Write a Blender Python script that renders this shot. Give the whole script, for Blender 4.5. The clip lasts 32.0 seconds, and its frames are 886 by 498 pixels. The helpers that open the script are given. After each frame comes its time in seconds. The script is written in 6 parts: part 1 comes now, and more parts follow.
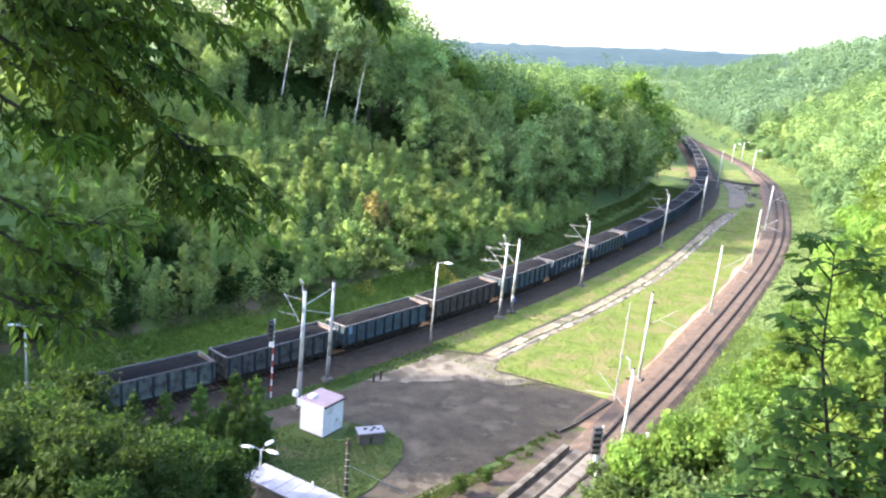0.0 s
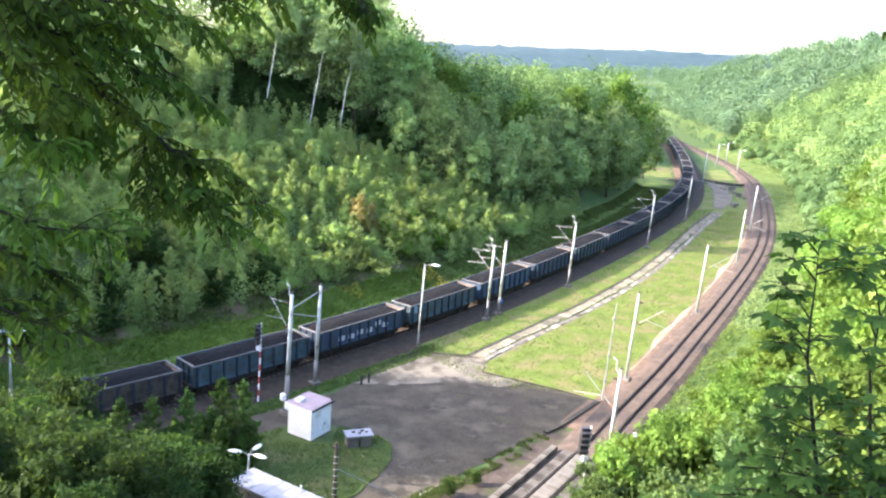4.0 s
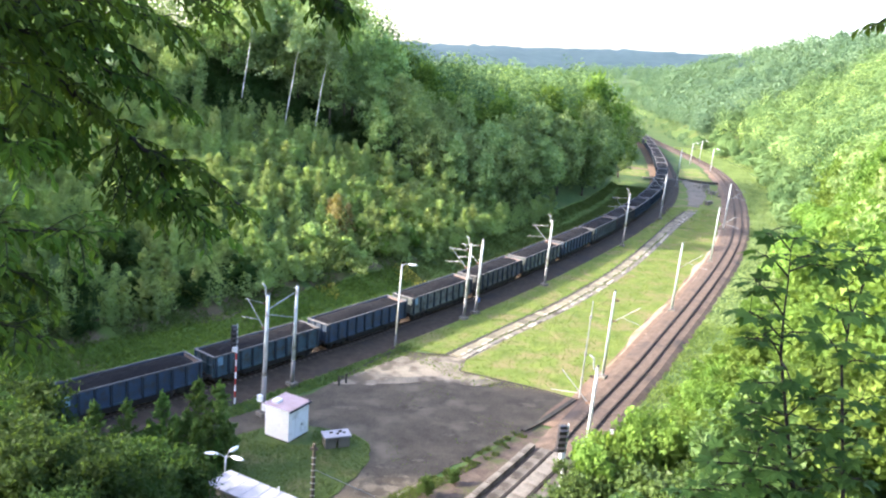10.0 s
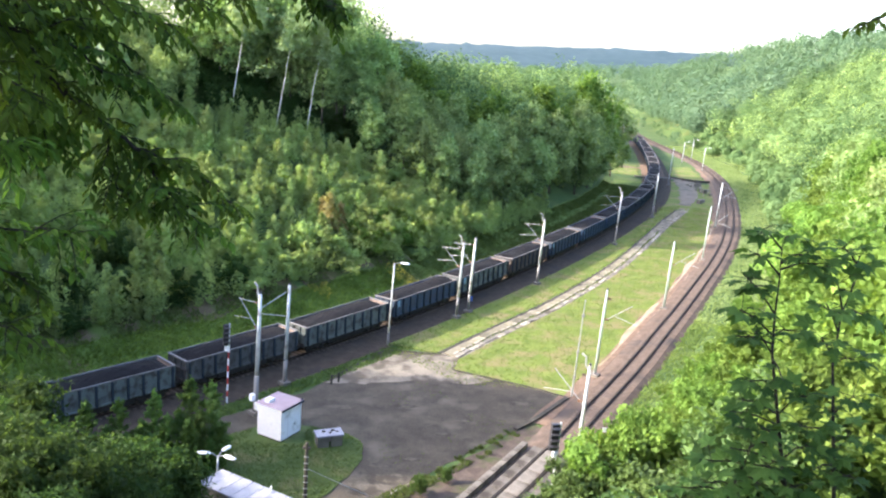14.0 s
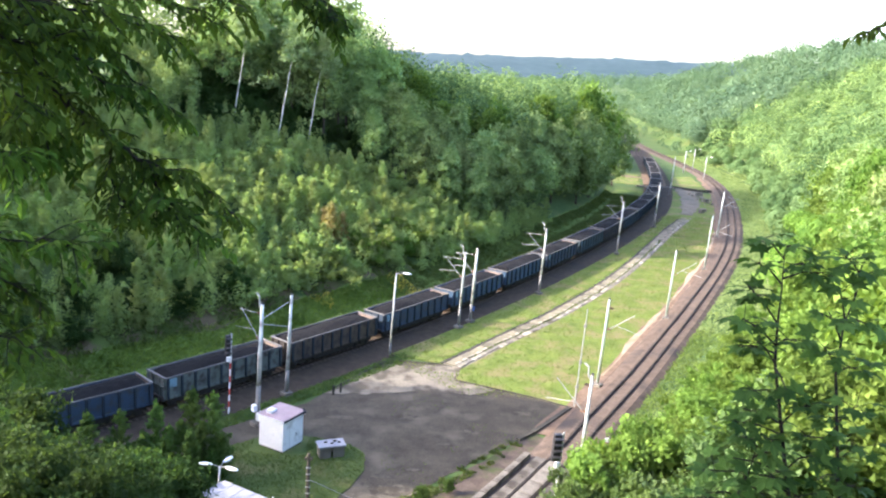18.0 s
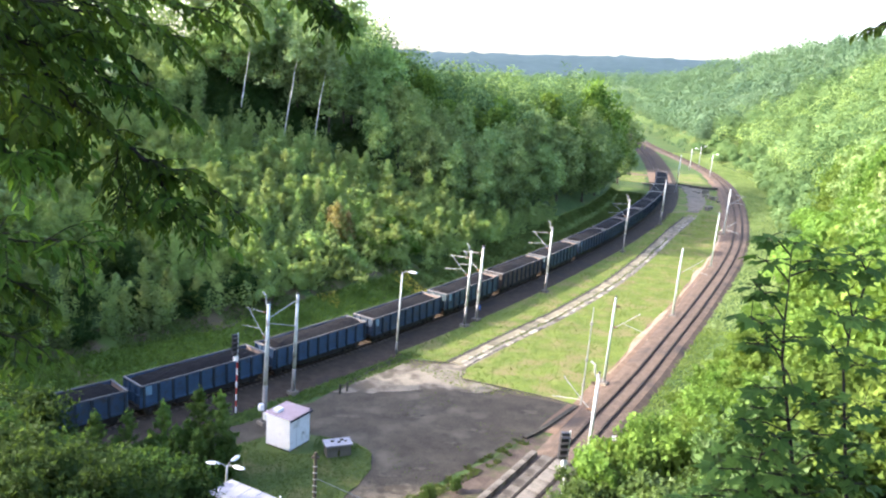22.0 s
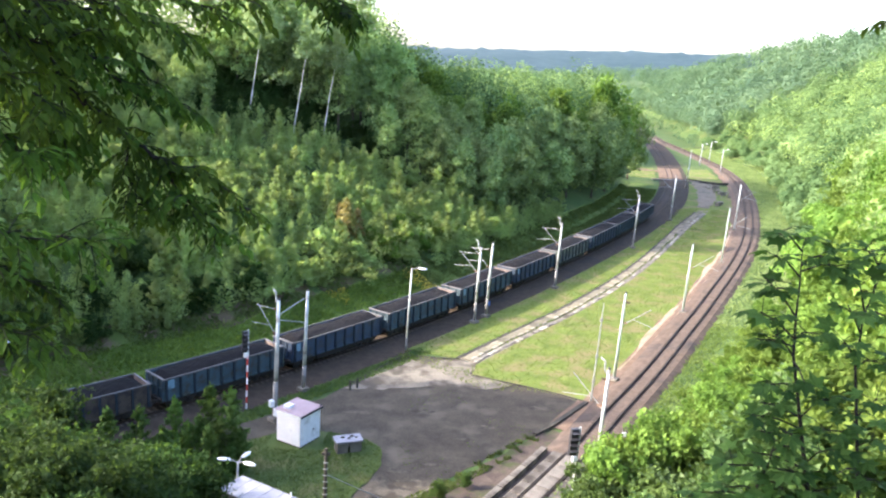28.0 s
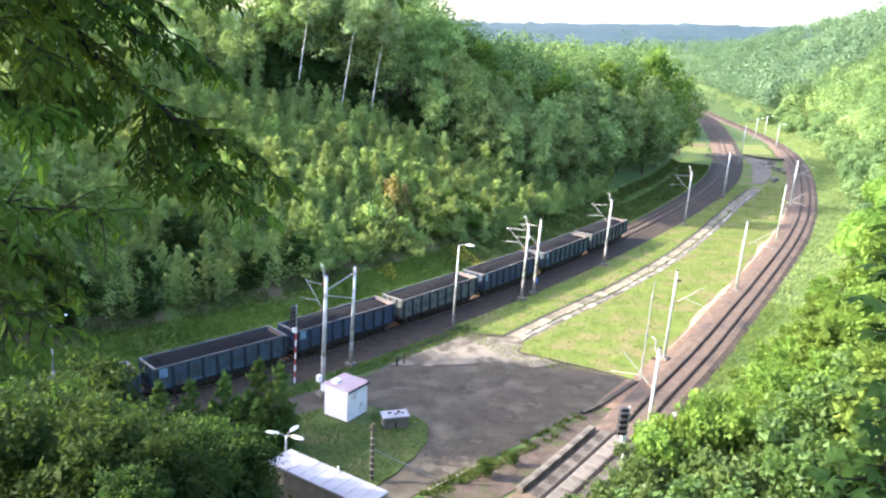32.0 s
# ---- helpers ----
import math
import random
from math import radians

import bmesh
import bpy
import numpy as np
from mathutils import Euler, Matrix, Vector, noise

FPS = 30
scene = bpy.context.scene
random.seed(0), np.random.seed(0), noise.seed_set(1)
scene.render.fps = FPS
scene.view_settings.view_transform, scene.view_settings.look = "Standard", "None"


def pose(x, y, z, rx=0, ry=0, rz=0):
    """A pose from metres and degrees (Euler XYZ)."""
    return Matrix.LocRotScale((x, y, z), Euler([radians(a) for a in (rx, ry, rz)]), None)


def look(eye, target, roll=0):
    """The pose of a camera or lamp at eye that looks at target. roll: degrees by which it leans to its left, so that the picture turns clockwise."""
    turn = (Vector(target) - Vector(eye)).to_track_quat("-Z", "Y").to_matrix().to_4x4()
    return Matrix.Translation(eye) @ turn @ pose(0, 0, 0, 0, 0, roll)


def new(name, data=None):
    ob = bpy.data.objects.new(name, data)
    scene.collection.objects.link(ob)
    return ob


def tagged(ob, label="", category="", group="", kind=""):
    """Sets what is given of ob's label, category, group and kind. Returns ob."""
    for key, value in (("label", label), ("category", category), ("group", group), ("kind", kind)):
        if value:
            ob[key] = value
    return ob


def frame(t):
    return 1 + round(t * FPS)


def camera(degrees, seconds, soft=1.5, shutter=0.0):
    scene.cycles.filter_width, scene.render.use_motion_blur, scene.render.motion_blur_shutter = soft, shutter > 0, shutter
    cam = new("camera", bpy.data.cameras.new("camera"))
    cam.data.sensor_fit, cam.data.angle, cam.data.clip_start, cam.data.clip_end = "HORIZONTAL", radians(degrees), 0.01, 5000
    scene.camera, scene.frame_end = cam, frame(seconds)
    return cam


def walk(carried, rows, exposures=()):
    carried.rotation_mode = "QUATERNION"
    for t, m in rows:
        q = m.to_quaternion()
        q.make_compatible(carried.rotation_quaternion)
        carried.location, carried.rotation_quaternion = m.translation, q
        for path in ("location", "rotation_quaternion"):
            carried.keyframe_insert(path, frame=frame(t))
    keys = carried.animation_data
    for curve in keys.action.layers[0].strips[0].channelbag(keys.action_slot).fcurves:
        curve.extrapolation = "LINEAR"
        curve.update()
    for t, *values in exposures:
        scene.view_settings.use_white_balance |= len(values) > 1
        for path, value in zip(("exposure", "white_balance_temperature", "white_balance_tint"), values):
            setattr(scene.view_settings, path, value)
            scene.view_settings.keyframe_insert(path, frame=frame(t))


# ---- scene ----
cam = camera(56.5, 32.0, soft=2.2)
EYE = (0.0, 0.0, 32.6)
# seconds, yaw, pitch, roll in degrees: a hand-held camera on one spot
PATH = [(0, 3.08, -14.07, 4.31), (0.5, 2.90, -13.92, 4.17), (1, 2.74, -13.82, 4.22), (1.5, 2.63, -13.82, 4.20), (2, 2.54, -13.74, 3.87), (2.5, 2.42, -13.72, 4.09), (3, 2.29, -13.79, 4.03), (3.5, 2.23, -13.83, 4.03), (5.5, 1.89, -13.94, 4.12), (6, 1.86, -13.86, 4.04), (6.5, 1.74, -13.85, 3.94), (7, 1.59, -13.87, 3.91), (7.5, 1.50, -13.77, 3.96), (8, 1.28, -13.60, 4.09), (8.5, 1.03, -13.49, 4.09), (9, 0.87, -13.49, 4.09), (9.5, 0.65, -13.58, 3.98), (10, 0.50, -13.79, 4.10), (10.5, 0.37, -14.01, 4.16), (11, 0.28, -14.10, 4.07), (11.5, 0.24, -14.05, 4.01), (12, 0.20, -13.95, 3.93), (12.5, 0.12, -13.87, 3.98), (13, -0.00, -13.95, 3.97), (13.5, -0.04, -13.94, 4.14), (14, -0.04, -13.84, 4.17), (14.5, -0.05, -13.76, 4.09), (16.5, 0.10, -13.56, 3.98), (17, 0.13, -13.45, 4.04), (17.5, 0.12, -13.31, 4.13), (18, 0.14, -13.16, 3.99), (18.5, 0.17, -13.13, 3.85), (19, 0.17, -13.19, 3.85), (19.5, 0.39, -13.20, 3.89), (20, 0.58, -13.09, 3.83), (20.5, 0.65, -13.08, 3.74), (21, 0.62, -13.07, 3.70), (21.5, 0.59, -13.12, 3.69), (22, 0.55, -13.28, 3.66), (22.5, 0.65, -13.43, 3.58), (23, 0.80, -13.45, 3.64), (23.5, 0.94, -13.51, 3.49), (24, 1.02, -13.49, 3.40), (24.5, 1.03, -13.50, 3.32), (25, 0.99, -13.55, 3.19), (25.5, 1.04, -13.58, 3.24), (27.5, 1.27, -13.48, 3.28), (28, 1.21, -13.57, 3.34), (28.5, 1.26, -13.73, 3.50), (29, 1.35, -13.81, 3.45), (29.5, 1.46, -13.92, 3.46), (30, 1.62, -14.04, 3.46), (30.5, 1.80, -14.27, 3.50), (31, 2.09, -14.55, 3.54), (31.5, 3.22, -14.86, 3.15), (32, 4.50, -15.38, 2.75)]
STEP = {31: 0.15, 31.5: 0.35, 32: 0.6}


def carried(t, yaw, pitch, roll):
    a, b = radians(yaw), radians(pitch)
    ahead = Vector((-math.sin(a) * math.cos(b), math.cos(a) * math.cos(b), math.sin(b)))
    eye = Vector(EYE) + ahead * STEP.get(t, 0.0)
    return t, look(eye, eye + ahead * 10, roll)


walk(cam, [carried(*row) for row in PATH], [(t, e, 6480, 16) for t, e in ((0, 3.2), (3, 3.18), (6, 3.15), (8, 3.18), (9, 3.2), (10, 3.12), (11, 3.05), (13, 2.97), (30, 2.97), (31, 3.05), (32, 3.17))])

# ---- world and sun ----
SUN_TO = Vector((-6.3, -0.6, 3.15)).normalized()
world = bpy.data.worlds.new("sky")
scene.world = world
world.use_nodes = True
wn, wl = world.node_tree.nodes, world.node_tree.links
sky = wn.new("ShaderNodeTexSky")
sky.sky_type, sky.sun_disc = "NISHITA", False
sky.sun_elevation, sky.sun_rotation = math.asin(SUN_TO.z), math.atan2(SUN_TO.x, SUN_TO.y)
sky.dust_density, sky.air_density, sky.ozone_density = 2.2, 0.75, 0.8
wl.new(sky.outputs[0], wn["Background"].inputs[0])
wn["Background"].inputs[1].default_value = 0.15
sun = new("sun", bpy.data.lights.new("sun", "SUN"))
sun.data.energy, sun.data.angle, sun.data.color = 2.0, radians(0.6), (1.0, 0.93, 0.8)
sun.matrix_world = look(SUN_TO * 100, (0, 0, 0))


# ---- materials ----
def nodes_of(name):
    m = bpy.data.materials.new(name)
    m.use_nodes = True
    return m, m.node_tree.nodes, m.node_tree.links, m.node_tree.nodes["Principled BSDF"]


def surface(name, low, high, scale=4.0, rough=0.8, metal=0.0, bump=0.3, fine=40.0, dirt=None, dirt_scale=0.6, dirt_at=0.55, vary=0.0):
    """Two colours mixed by coarse and fine noise, stains of a third, and a fine relief."""
    m, n, l, b = nodes_of(name)
    co = n.new("ShaderNodeTexCoord")
    big, small = n.new("ShaderNodeTexNoise"), n.new("ShaderNodeTexNoise")
    big.inputs["Scale"].default_value, big.inputs["Detail"].default_value = scale, 6
    small.inputs["Scale"].default_value, small.inputs["Detail"].default_value = fine, 3
    for t in (big, small):
        l.new(co.outputs["Object"], t.inputs["Vector"])
    mix = n.new("ShaderNodeMix")
    mix.data_type = "RGBA"
    mix.inputs[6].default_value, mix.inputs[7].default_value = (*low, 1), (*high, 1)
    add = n.new("ShaderNodeMath")
    add.operation = "ADD"
    l.new(big.outputs[0], add.inputs[0])
    l.new(small.outputs[0], add.inputs[1])
    ramp = n.new("ShaderNodeMapRange")
    ramp.inputs[1].default_value, ramp.inputs[2].default_value = 0.72, 1.28
    l.new(add.outputs[0], ramp.inputs[0])
    l.new(ramp.outputs[0], mix.inputs[0])
    colour = mix.outputs[2]
    if dirt:
        spot = n.new("ShaderNodeTexNoise")
        spot.inputs["Scale"].default_value, spot.inputs["Detail"].default_value = dirt_scale, 8
        l.new(co.outputs["Object"], spot.inputs["Vector"])
        cut = n.new("ShaderNodeMapRange")
        cut.inputs[1].default_value, cut.inputs[2].default_value = dirt_at - 0.07, dirt_at + 0.09
        l.new(spot.outputs[0], cut.inputs[0])
        over = n.new("ShaderNodeMix")
        over.data_type = "RGBA"
        over.inputs[7].default_value = (*dirt, 1)
        l.new(cut.outputs[0], over.inputs[0])
        l.new(colour, over.inputs[6])
        colour = over.outputs[2]
    if vary:
        info, hsv = n.new("ShaderNodeObjectInfo"), n.new("ShaderNodeHueSaturation")
        rng = n.new("ShaderNodeMapRange")
        rng.inputs[3].default_value, rng.inputs[4].default_value = 1 - vary, 1 + vary
        l.new(info.outputs["Random"], rng.inputs[0])
        l.new(rng.outputs[0], hsv.inputs["Value"])
        l.new(colour, hsv.inputs["Color"])
        colour = hsv.outputs[0]
    l.new(colour, b.inputs["Base Color"])
    b.inputs["Roughness"].default_value, b.inputs["Metallic"].default_value = rough, metal
    if rough > 0.84:
        b.inputs["Specular IOR Level"].default_value = 0.2
    if bump:
        bp = n.new("ShaderNodeBump")
        bp.inputs["Strength"].default_value, bp.inputs["Distance"].default_value = bump, 0.02
        l.new(small.outputs[0], bp.inputs["Height"])
        l.new(bp.outputs[0], b.inputs["Normal"])
    return m


def foliage(name, dark, light, through_amount=0.35, rough=0.55, hue=0.014, patch=0.14):
    """Leaves: colour varies leaf by leaf and plant by plant; light shines through them."""
    m, n, l, b = nodes_of(name)
    geo, info = n.new("ShaderNodeNewGeometry"), n.new("ShaderNodeObjectInfo")
    mix = n.new("ShaderNodeMix")
    mix.data_type = "RGBA"
    mix.inputs[6].default_value, mix.inputs[7].default_value = (*dark, 1), (*light, 1)
    co, noise, tone = n.new("ShaderNodeTexCoord"), n.new("ShaderNodeTexNoise"), n.new("ShaderNodeMapRange")
    noise.inputs["Scale"].default_value, noise.inputs["Detail"].default_value = patch, 3
    l.new(co.outputs["Object"], noise.inputs["Vector"])
    tone.inputs[1].default_value, tone.inputs[2].default_value = 0.36, 0.64
    l.new(noise.outputs[0], tone.inputs[0])
    half = n.new("ShaderNodeMix")
    half.inputs[0].default_value = 0.6
    l.new(geo.outputs["Random Per Island"], half.inputs[2])
    l.new(tone.outputs[0], half.inputs[3])
    l.new(half.outputs[0], mix.inputs[0])
    hsv = n.new("ShaderNodeHueSaturation")
    h = n.new("ShaderNodeMapRange")
    h.inputs[3].default_value, h.inputs[4].default_value = 0.5 - hue, 0.5 + hue
    v = n.new("ShaderNodeMapRange")
    v.inputs[3].default_value, v.inputs[4].default_value = 0.85, 1.18
    l.new(info.outputs["Random"], h.inputs[0])
    l.new(info.outputs["Random"], v.inputs[0])
    l.new(h.outputs[0], hsv.inputs["Hue"])
    l.new(v.outputs[0], hsv.inputs["Value"])
    hsv.inputs["Saturation"].default_value = 0.9
    l.new(mix.outputs[2], hsv.inputs["Color"])
    l.new(hsv.outputs[0], b.inputs["Base Color"])
    b.inputs["Roughness"].default_value = rough
    b.inputs["Specular IOR Level"].default_value = 0.2 if rough < 0.6 else 0.05
    tr = n.new("ShaderNodeBsdfTranslucent")
    warm = n.new("ShaderNodeMix")
    warm.data_type, warm.blend_type = "RGBA", "MULTIPLY"
    warm.inputs[0].default_value = 1.0
    warm.inputs[7].default_value = (1.35, 1.3, 0.7, 1)
    l.new(hsv.outputs[0], warm.inputs[6])
    l.new(warm.outputs[2], tr.inputs[0])
    ms = n.new("ShaderNodeMixShader")
    ms.inputs[0].default_value = through_amount
    l.new(b.outputs[0], ms.inputs[1])
    l.new(tr.outputs[0], ms.inputs[2])
    l.new(ms.outputs[0], n["Material Output"].inputs[0])
    return m


M = {
    "ground": surface("meadow_ground", (0.038, 0.075, 0.019), (0.072, 0.112, 0.033), 0.25, 0.95, 0, 0.5, 9.0, (0.1, 0.12, 0.04), 0.12, 0.6),
    "lawn": surface("mown_grass", (0.066, 0.106, 0.018), (0.152, 0.185, 0.04), 0.5, 0.95, 0, 0.6, 8.0, (0.165, 0.145, 0.062), 0.32, 0.54),
    "island": surface("island_grass", (0.045, 0.074, 0.018), (0.09, 0.122, 0.036), 0.5, 0.95, 0, 0.6, 7.0, (0.15, 0.14, 0.06), 0.3, 0.6),
    "bank": surface("bank_grass", (0.06, 0.108, 0.021), (0.128, 0.178, 0.04), 0.4, 0.95, 0, 0.6, 7.0, (0.16, 0.12, 0.06), 0.2, 0.66),
    "asphalt": surface("worn_asphalt", (0.04, 0.034, 0.025), (0.086, 0.073, 0.053), 0.55, 0.92, 0, 0.5, 7.0, (0.108, 0.095, 0.07), 0.3, 0.6),
    "asphalt_pale": surface("bleached_asphalt", (0.06, 0.051, 0.038), (0.125, 0.108, 0.083), 1.6, 0.94, 0, 0.4, 9.0, (0.045, 0.038, 0.028), 0.9, 0.52),
    "gravel": surface("dirty_brown_gravel", (0.05, 0.037, 0.029), (0.105, 0.08, 0.063), 1.2, 0.95, 0, 0.6, 12.0, (0.05, 0.06, 0.022), 0.5, 0.57),
    "dust": surface("dusty_concrete", (0.135, 0.118, 0.09), (0.235, 0.205, 0.158), 0.5, 0.95, 0, 0.3, 6.0, (0.075, 0.064, 0.048), 0.45, 0.52),
    "ballast": surface("brown_ballast", (0.07, 0.05, 0.037), (0.148, 0.108, 0.08), 1.2, 0.95, 0, 0.8, 14.0, (0.055, 0.045, 0.04), 0.2, 0.6),
    "ballast_old": surface("dark_ballast", (0.032, 0.024, 0.017), (0.07, 0.052, 0.037), 1.2, 0.95, 0, 0.8, 14.0, (0.035, 0.03, 0.026), 0.2, 0.6),
    "ballast_red": surface("reddish_shoulder", (0.1, 0.066, 0.044), (0.195, 0.134, 0.092), 0.8, 0.95, 0, 0.7, 10.0, (0.13, 0.09, 0.07), 0.15, 0.62),
    "sleeper": surface("old_concrete_sleeper", (0.085, 0.064, 0.049), (0.158, 0.121, 0.094), 2.0, 0.9, 0, 0.3, 30.0, (0.09, 0.07, 0.06), 0.5, 0.6),
    "rail": surface("rusty_rail", (0.024, 0.017, 0.013), (0.052, 0.036, 0.027), 3.0, 0.85, 0.0, 0.2, 40.0),
    "rail_top": surface("worn_rail_head", (0.036, 0.028, 0.023), (0.075, 0.06, 0.05), 3.0, 0.7, 0.2, 0.1, 40.0),
    "concrete": surface("pale_concrete", (0.105, 0.094, 0.079), (0.205, 0.186, 0.158), 1.0, 0.9, 0, 0.35, 18.0, (0.16, 0.15, 0.11), 0.5, 0.6, 0.12),
    "panel": surface("dirty_crossing_panel", (0.095, 0.084, 0.07), (0.2, 0.18, 0.152), 1.2, 0.92, 0, 0.35, 16.0, (0.05, 0.042, 0.034), 0.6, 0.56, 0.15),
    "slab": surface("bleached_slab", (0.26, 0.235, 0.19), (0.47, 0.435, 0.365), 1.0, 0.9, 0, 0.3, 12.0, (0.17, 0.15, 0.1), 0.6, 0.5, 0.35),
    "kerb": surface("dark_kerb", (0.034, 0.03, 0.024), (0.08, 0.072, 0.058), 1.0, 0.9, 0, 0.3, 12.0),
    "pole": surface("pale_mast_paint", (0.4, 0.43, 0.42), (0.58, 0.61, 0.59), 1.0, 0.55, 0.1, 0.1, 20.0, (0.2, 0.18, 0.155), 0.9, 0.59),
    "pole_green": surface("grey_green_mast_paint", (0.28, 0.36, 0.31), (0.42, 0.5, 0.44), 1.0, 0.6, 0.1, 0.1, 20.0, (0.22, 0.22, 0.19), 0.9, 0.64),
    "pole_low": surface("grey_mast_foot", (0.14, 0.135, 0.13), (0.25, 0.24, 0.23), 1.0, 0.8, 0, 0.2, 20.0),
    "galv": surface("galvanised_tube", (0.2, 0.21, 0.2), (0.34, 0.35, 0.33), 3.0, 0.6, 0.2, 0.1, 30.0),
    "white": surface("white_paint", (0.7, 0.71, 0.73), (0.82, 0.83, 0.85), 0.8, 0.5, 0, 0.08, 12.0, (0.47, 0.47, 0.45), 0.9, 0.62),
    "roof_grey": surface("dusty_white_sheet", (0.2, 0.2, 0.225), (0.31, 0.31, 0.335), 0.8, 0.6, 0, 0.1, 12.0, (0.24, 0.24, 0.24), 0.9, 0.62),
    "roof_pink": surface("faded_pink_roof", (0.27, 0.19, 0.2), (0.4, 0.3, 0.31), 1.0, 0.7, 0, 0.15, 14.0, (0.3, 0.24, 0.24), 0.8, 0.62),
    "black": surface("black_paint", (0.012, 0.012, 0.014), (0.03, 0.03, 0.034), 2.0, 0.5, 0, 0.1, 20.0),
    "red": surface("red_paint", (0.3, 0.02, 0.02), (0.42, 0.04, 0.03), 2.0, 0.5, 0, 0.1, 20.0),
    "blue_sign": surface("blue_sign_paint", (0.03, 0.12, 0.45), (0.05, 0.16, 0.55), 2.0, 0.4, 0, 0.05, 20.0),
    "coal": surface("coal", (0.0035, 0.0033, 0.004), (0.01, 0.009, 0.01), 1.5, 0.95, 0, 1.0, 9.0),
    "rust": surface("rusty_steel", (0.16, 0.085, 0.05), (0.3, 0.18, 0.12), 1.5, 0.85, 0, 0.3, 20.0, (0.07, 0.05, 0.04), 1.0, 0.58),
    "bogie": surface("bogie_grime", (0.012, 0.011, 0.01), (0.035, 0.03, 0.026), 2.0, 0.8, 0.2, 0.3, 20.0),
    "rim": surface("dusty_top_rail", (0.09, 0.088, 0.088), (0.175, 0.168, 0.162), 1.5, 0.8, 0, 0.2, 16.0, (0.1, 0.08, 0.07), 0.8, 0.6),
    "rib": surface("dark_wagon_rib", (0.013, 0.021, 0.03), (0.03, 0.041, 0.052), 1.2, 0.85, 0, 0.2, 16.0),
    "chalk": surface("chalky_paint_patch", (0.3, 0.33, 0.37), (0.48, 0.5, 0.52), 2.0, 0.8, 0, 0.1, 20.0),
    "lit_corner": surface("sunlit_corner_blue", (0.11, 0.22, 0.3), (0.2, 0.33, 0.41), 2.0, 0.6, 0, 0.1, 20.0, (0.08, 0.1, 0.11), 1.4, 0.6),
    "ramp": surface("trodden_grey_dirt", (0.14, 0.112, 0.083), (0.24, 0.196, 0.148), 0.6, 0.95, 0, 0.3, 8.0, (0.1, 0.1, 0.07), 0.4, 0.58),
    "bark": surface("grey_brown_bark", (0.045, 0.036, 0.026), (0.11, 0.09, 0.065), 3.0, 0.95, 0, 0.8, 16.0),
    "birch": surface("birch_bark", (0.42, 0.4, 0.36), (0.62, 0.6, 0.55), 2.0, 0.85, 0, 0.3, 10.0, (0.07, 0.06, 0.05), 2.5, 0.62),
    "twig": surface("dark_twig", (0.006, 0.005, 0.003), (0.014, 0.011, 0.007), 6.0, 0.9, 0, 0.3, 60.0),
    "leaf_forest": foliage("forest_leaves", (0.075, 0.145, 0.046), (0.265, 0.375, 0.12), 0.44, 0.7, 0.014, 0.25),
    "leaf_dark": foliage("dark_forest_leaves", (0.075, 0.135, 0.045), (0.25, 0.35, 0.122), 0.42, 0.7, 0.014, 0.3),
    "leaf_shrub": foliage("shrub_leaves", (0.18, 0.265, 0.092), (0.315, 0.415, 0.155), 0.62, 0.65),
    "leaf_bright": foliage("bright_leaves", (0.036, 0.088, 0.009), (0.19, 0.31, 0.04), 0.45, 0.65),
    "leaf_birch": foliage("birch_leaves", (0.13, 0.2, 0.085), (0.24, 0.32, 0.14), 0.5),
    # near leaf tones run from shade-dark to backlit green in the colour itself
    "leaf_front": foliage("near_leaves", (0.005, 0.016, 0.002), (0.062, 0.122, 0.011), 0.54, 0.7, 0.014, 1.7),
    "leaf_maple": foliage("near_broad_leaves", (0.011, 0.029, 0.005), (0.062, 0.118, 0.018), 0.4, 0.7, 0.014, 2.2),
    # far leaves are paled and blued to paint distance haze
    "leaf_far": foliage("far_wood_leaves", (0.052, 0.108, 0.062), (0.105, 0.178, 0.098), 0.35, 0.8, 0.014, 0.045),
    "leaf_russet": foliage("russet_leaves", (0.2, 0.15, 0.055), (0.33, 0.29, 0.095), 0.5),
    "grass": foliage("grass_blades", (0.08, 0.128, 0.024), (0.172, 0.22, 0.05), 0.4, 0.7),
    "grass_bank": foliage("bank_grass_blades", (0.09, 0.175, 0.028), (0.2, 0.31, 0.055), 0.5, 0.7),
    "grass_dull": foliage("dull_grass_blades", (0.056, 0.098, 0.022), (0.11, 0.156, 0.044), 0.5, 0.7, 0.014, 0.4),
    "grass_pale": foliage("pale_verge_grass", (0.125, 0.19, 0.062), (0.25, 0.32, 0.12), 0.45, 0.7, 0.014, 0.3),
    "flower": foliage("yellow_flowers", (0.5, 0.42, 0.02), (0.62, 0.52, 0.04), 0.2, 0.7),
    # bush leaves with the shade of the near slope in their colour
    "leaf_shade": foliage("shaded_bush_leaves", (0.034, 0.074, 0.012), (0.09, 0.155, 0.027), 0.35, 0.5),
    # leaf_slope is set darker and leaf_young lighter to offset sun and shade
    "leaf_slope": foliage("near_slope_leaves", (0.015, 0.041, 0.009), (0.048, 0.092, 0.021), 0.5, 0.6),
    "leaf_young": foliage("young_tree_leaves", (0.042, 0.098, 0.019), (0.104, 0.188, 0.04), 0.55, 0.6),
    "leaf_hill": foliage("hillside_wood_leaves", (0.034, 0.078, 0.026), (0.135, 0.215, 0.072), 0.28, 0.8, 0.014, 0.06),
    "sand": surface("pale_sandy_spoil", (0.22, 0.165, 0.118), (0.37, 0.285, 0.21), 1.0, 0.95, 0, 0.4, 8.0, (0.2, 0.17, 0.09), 0.5, 0.57),
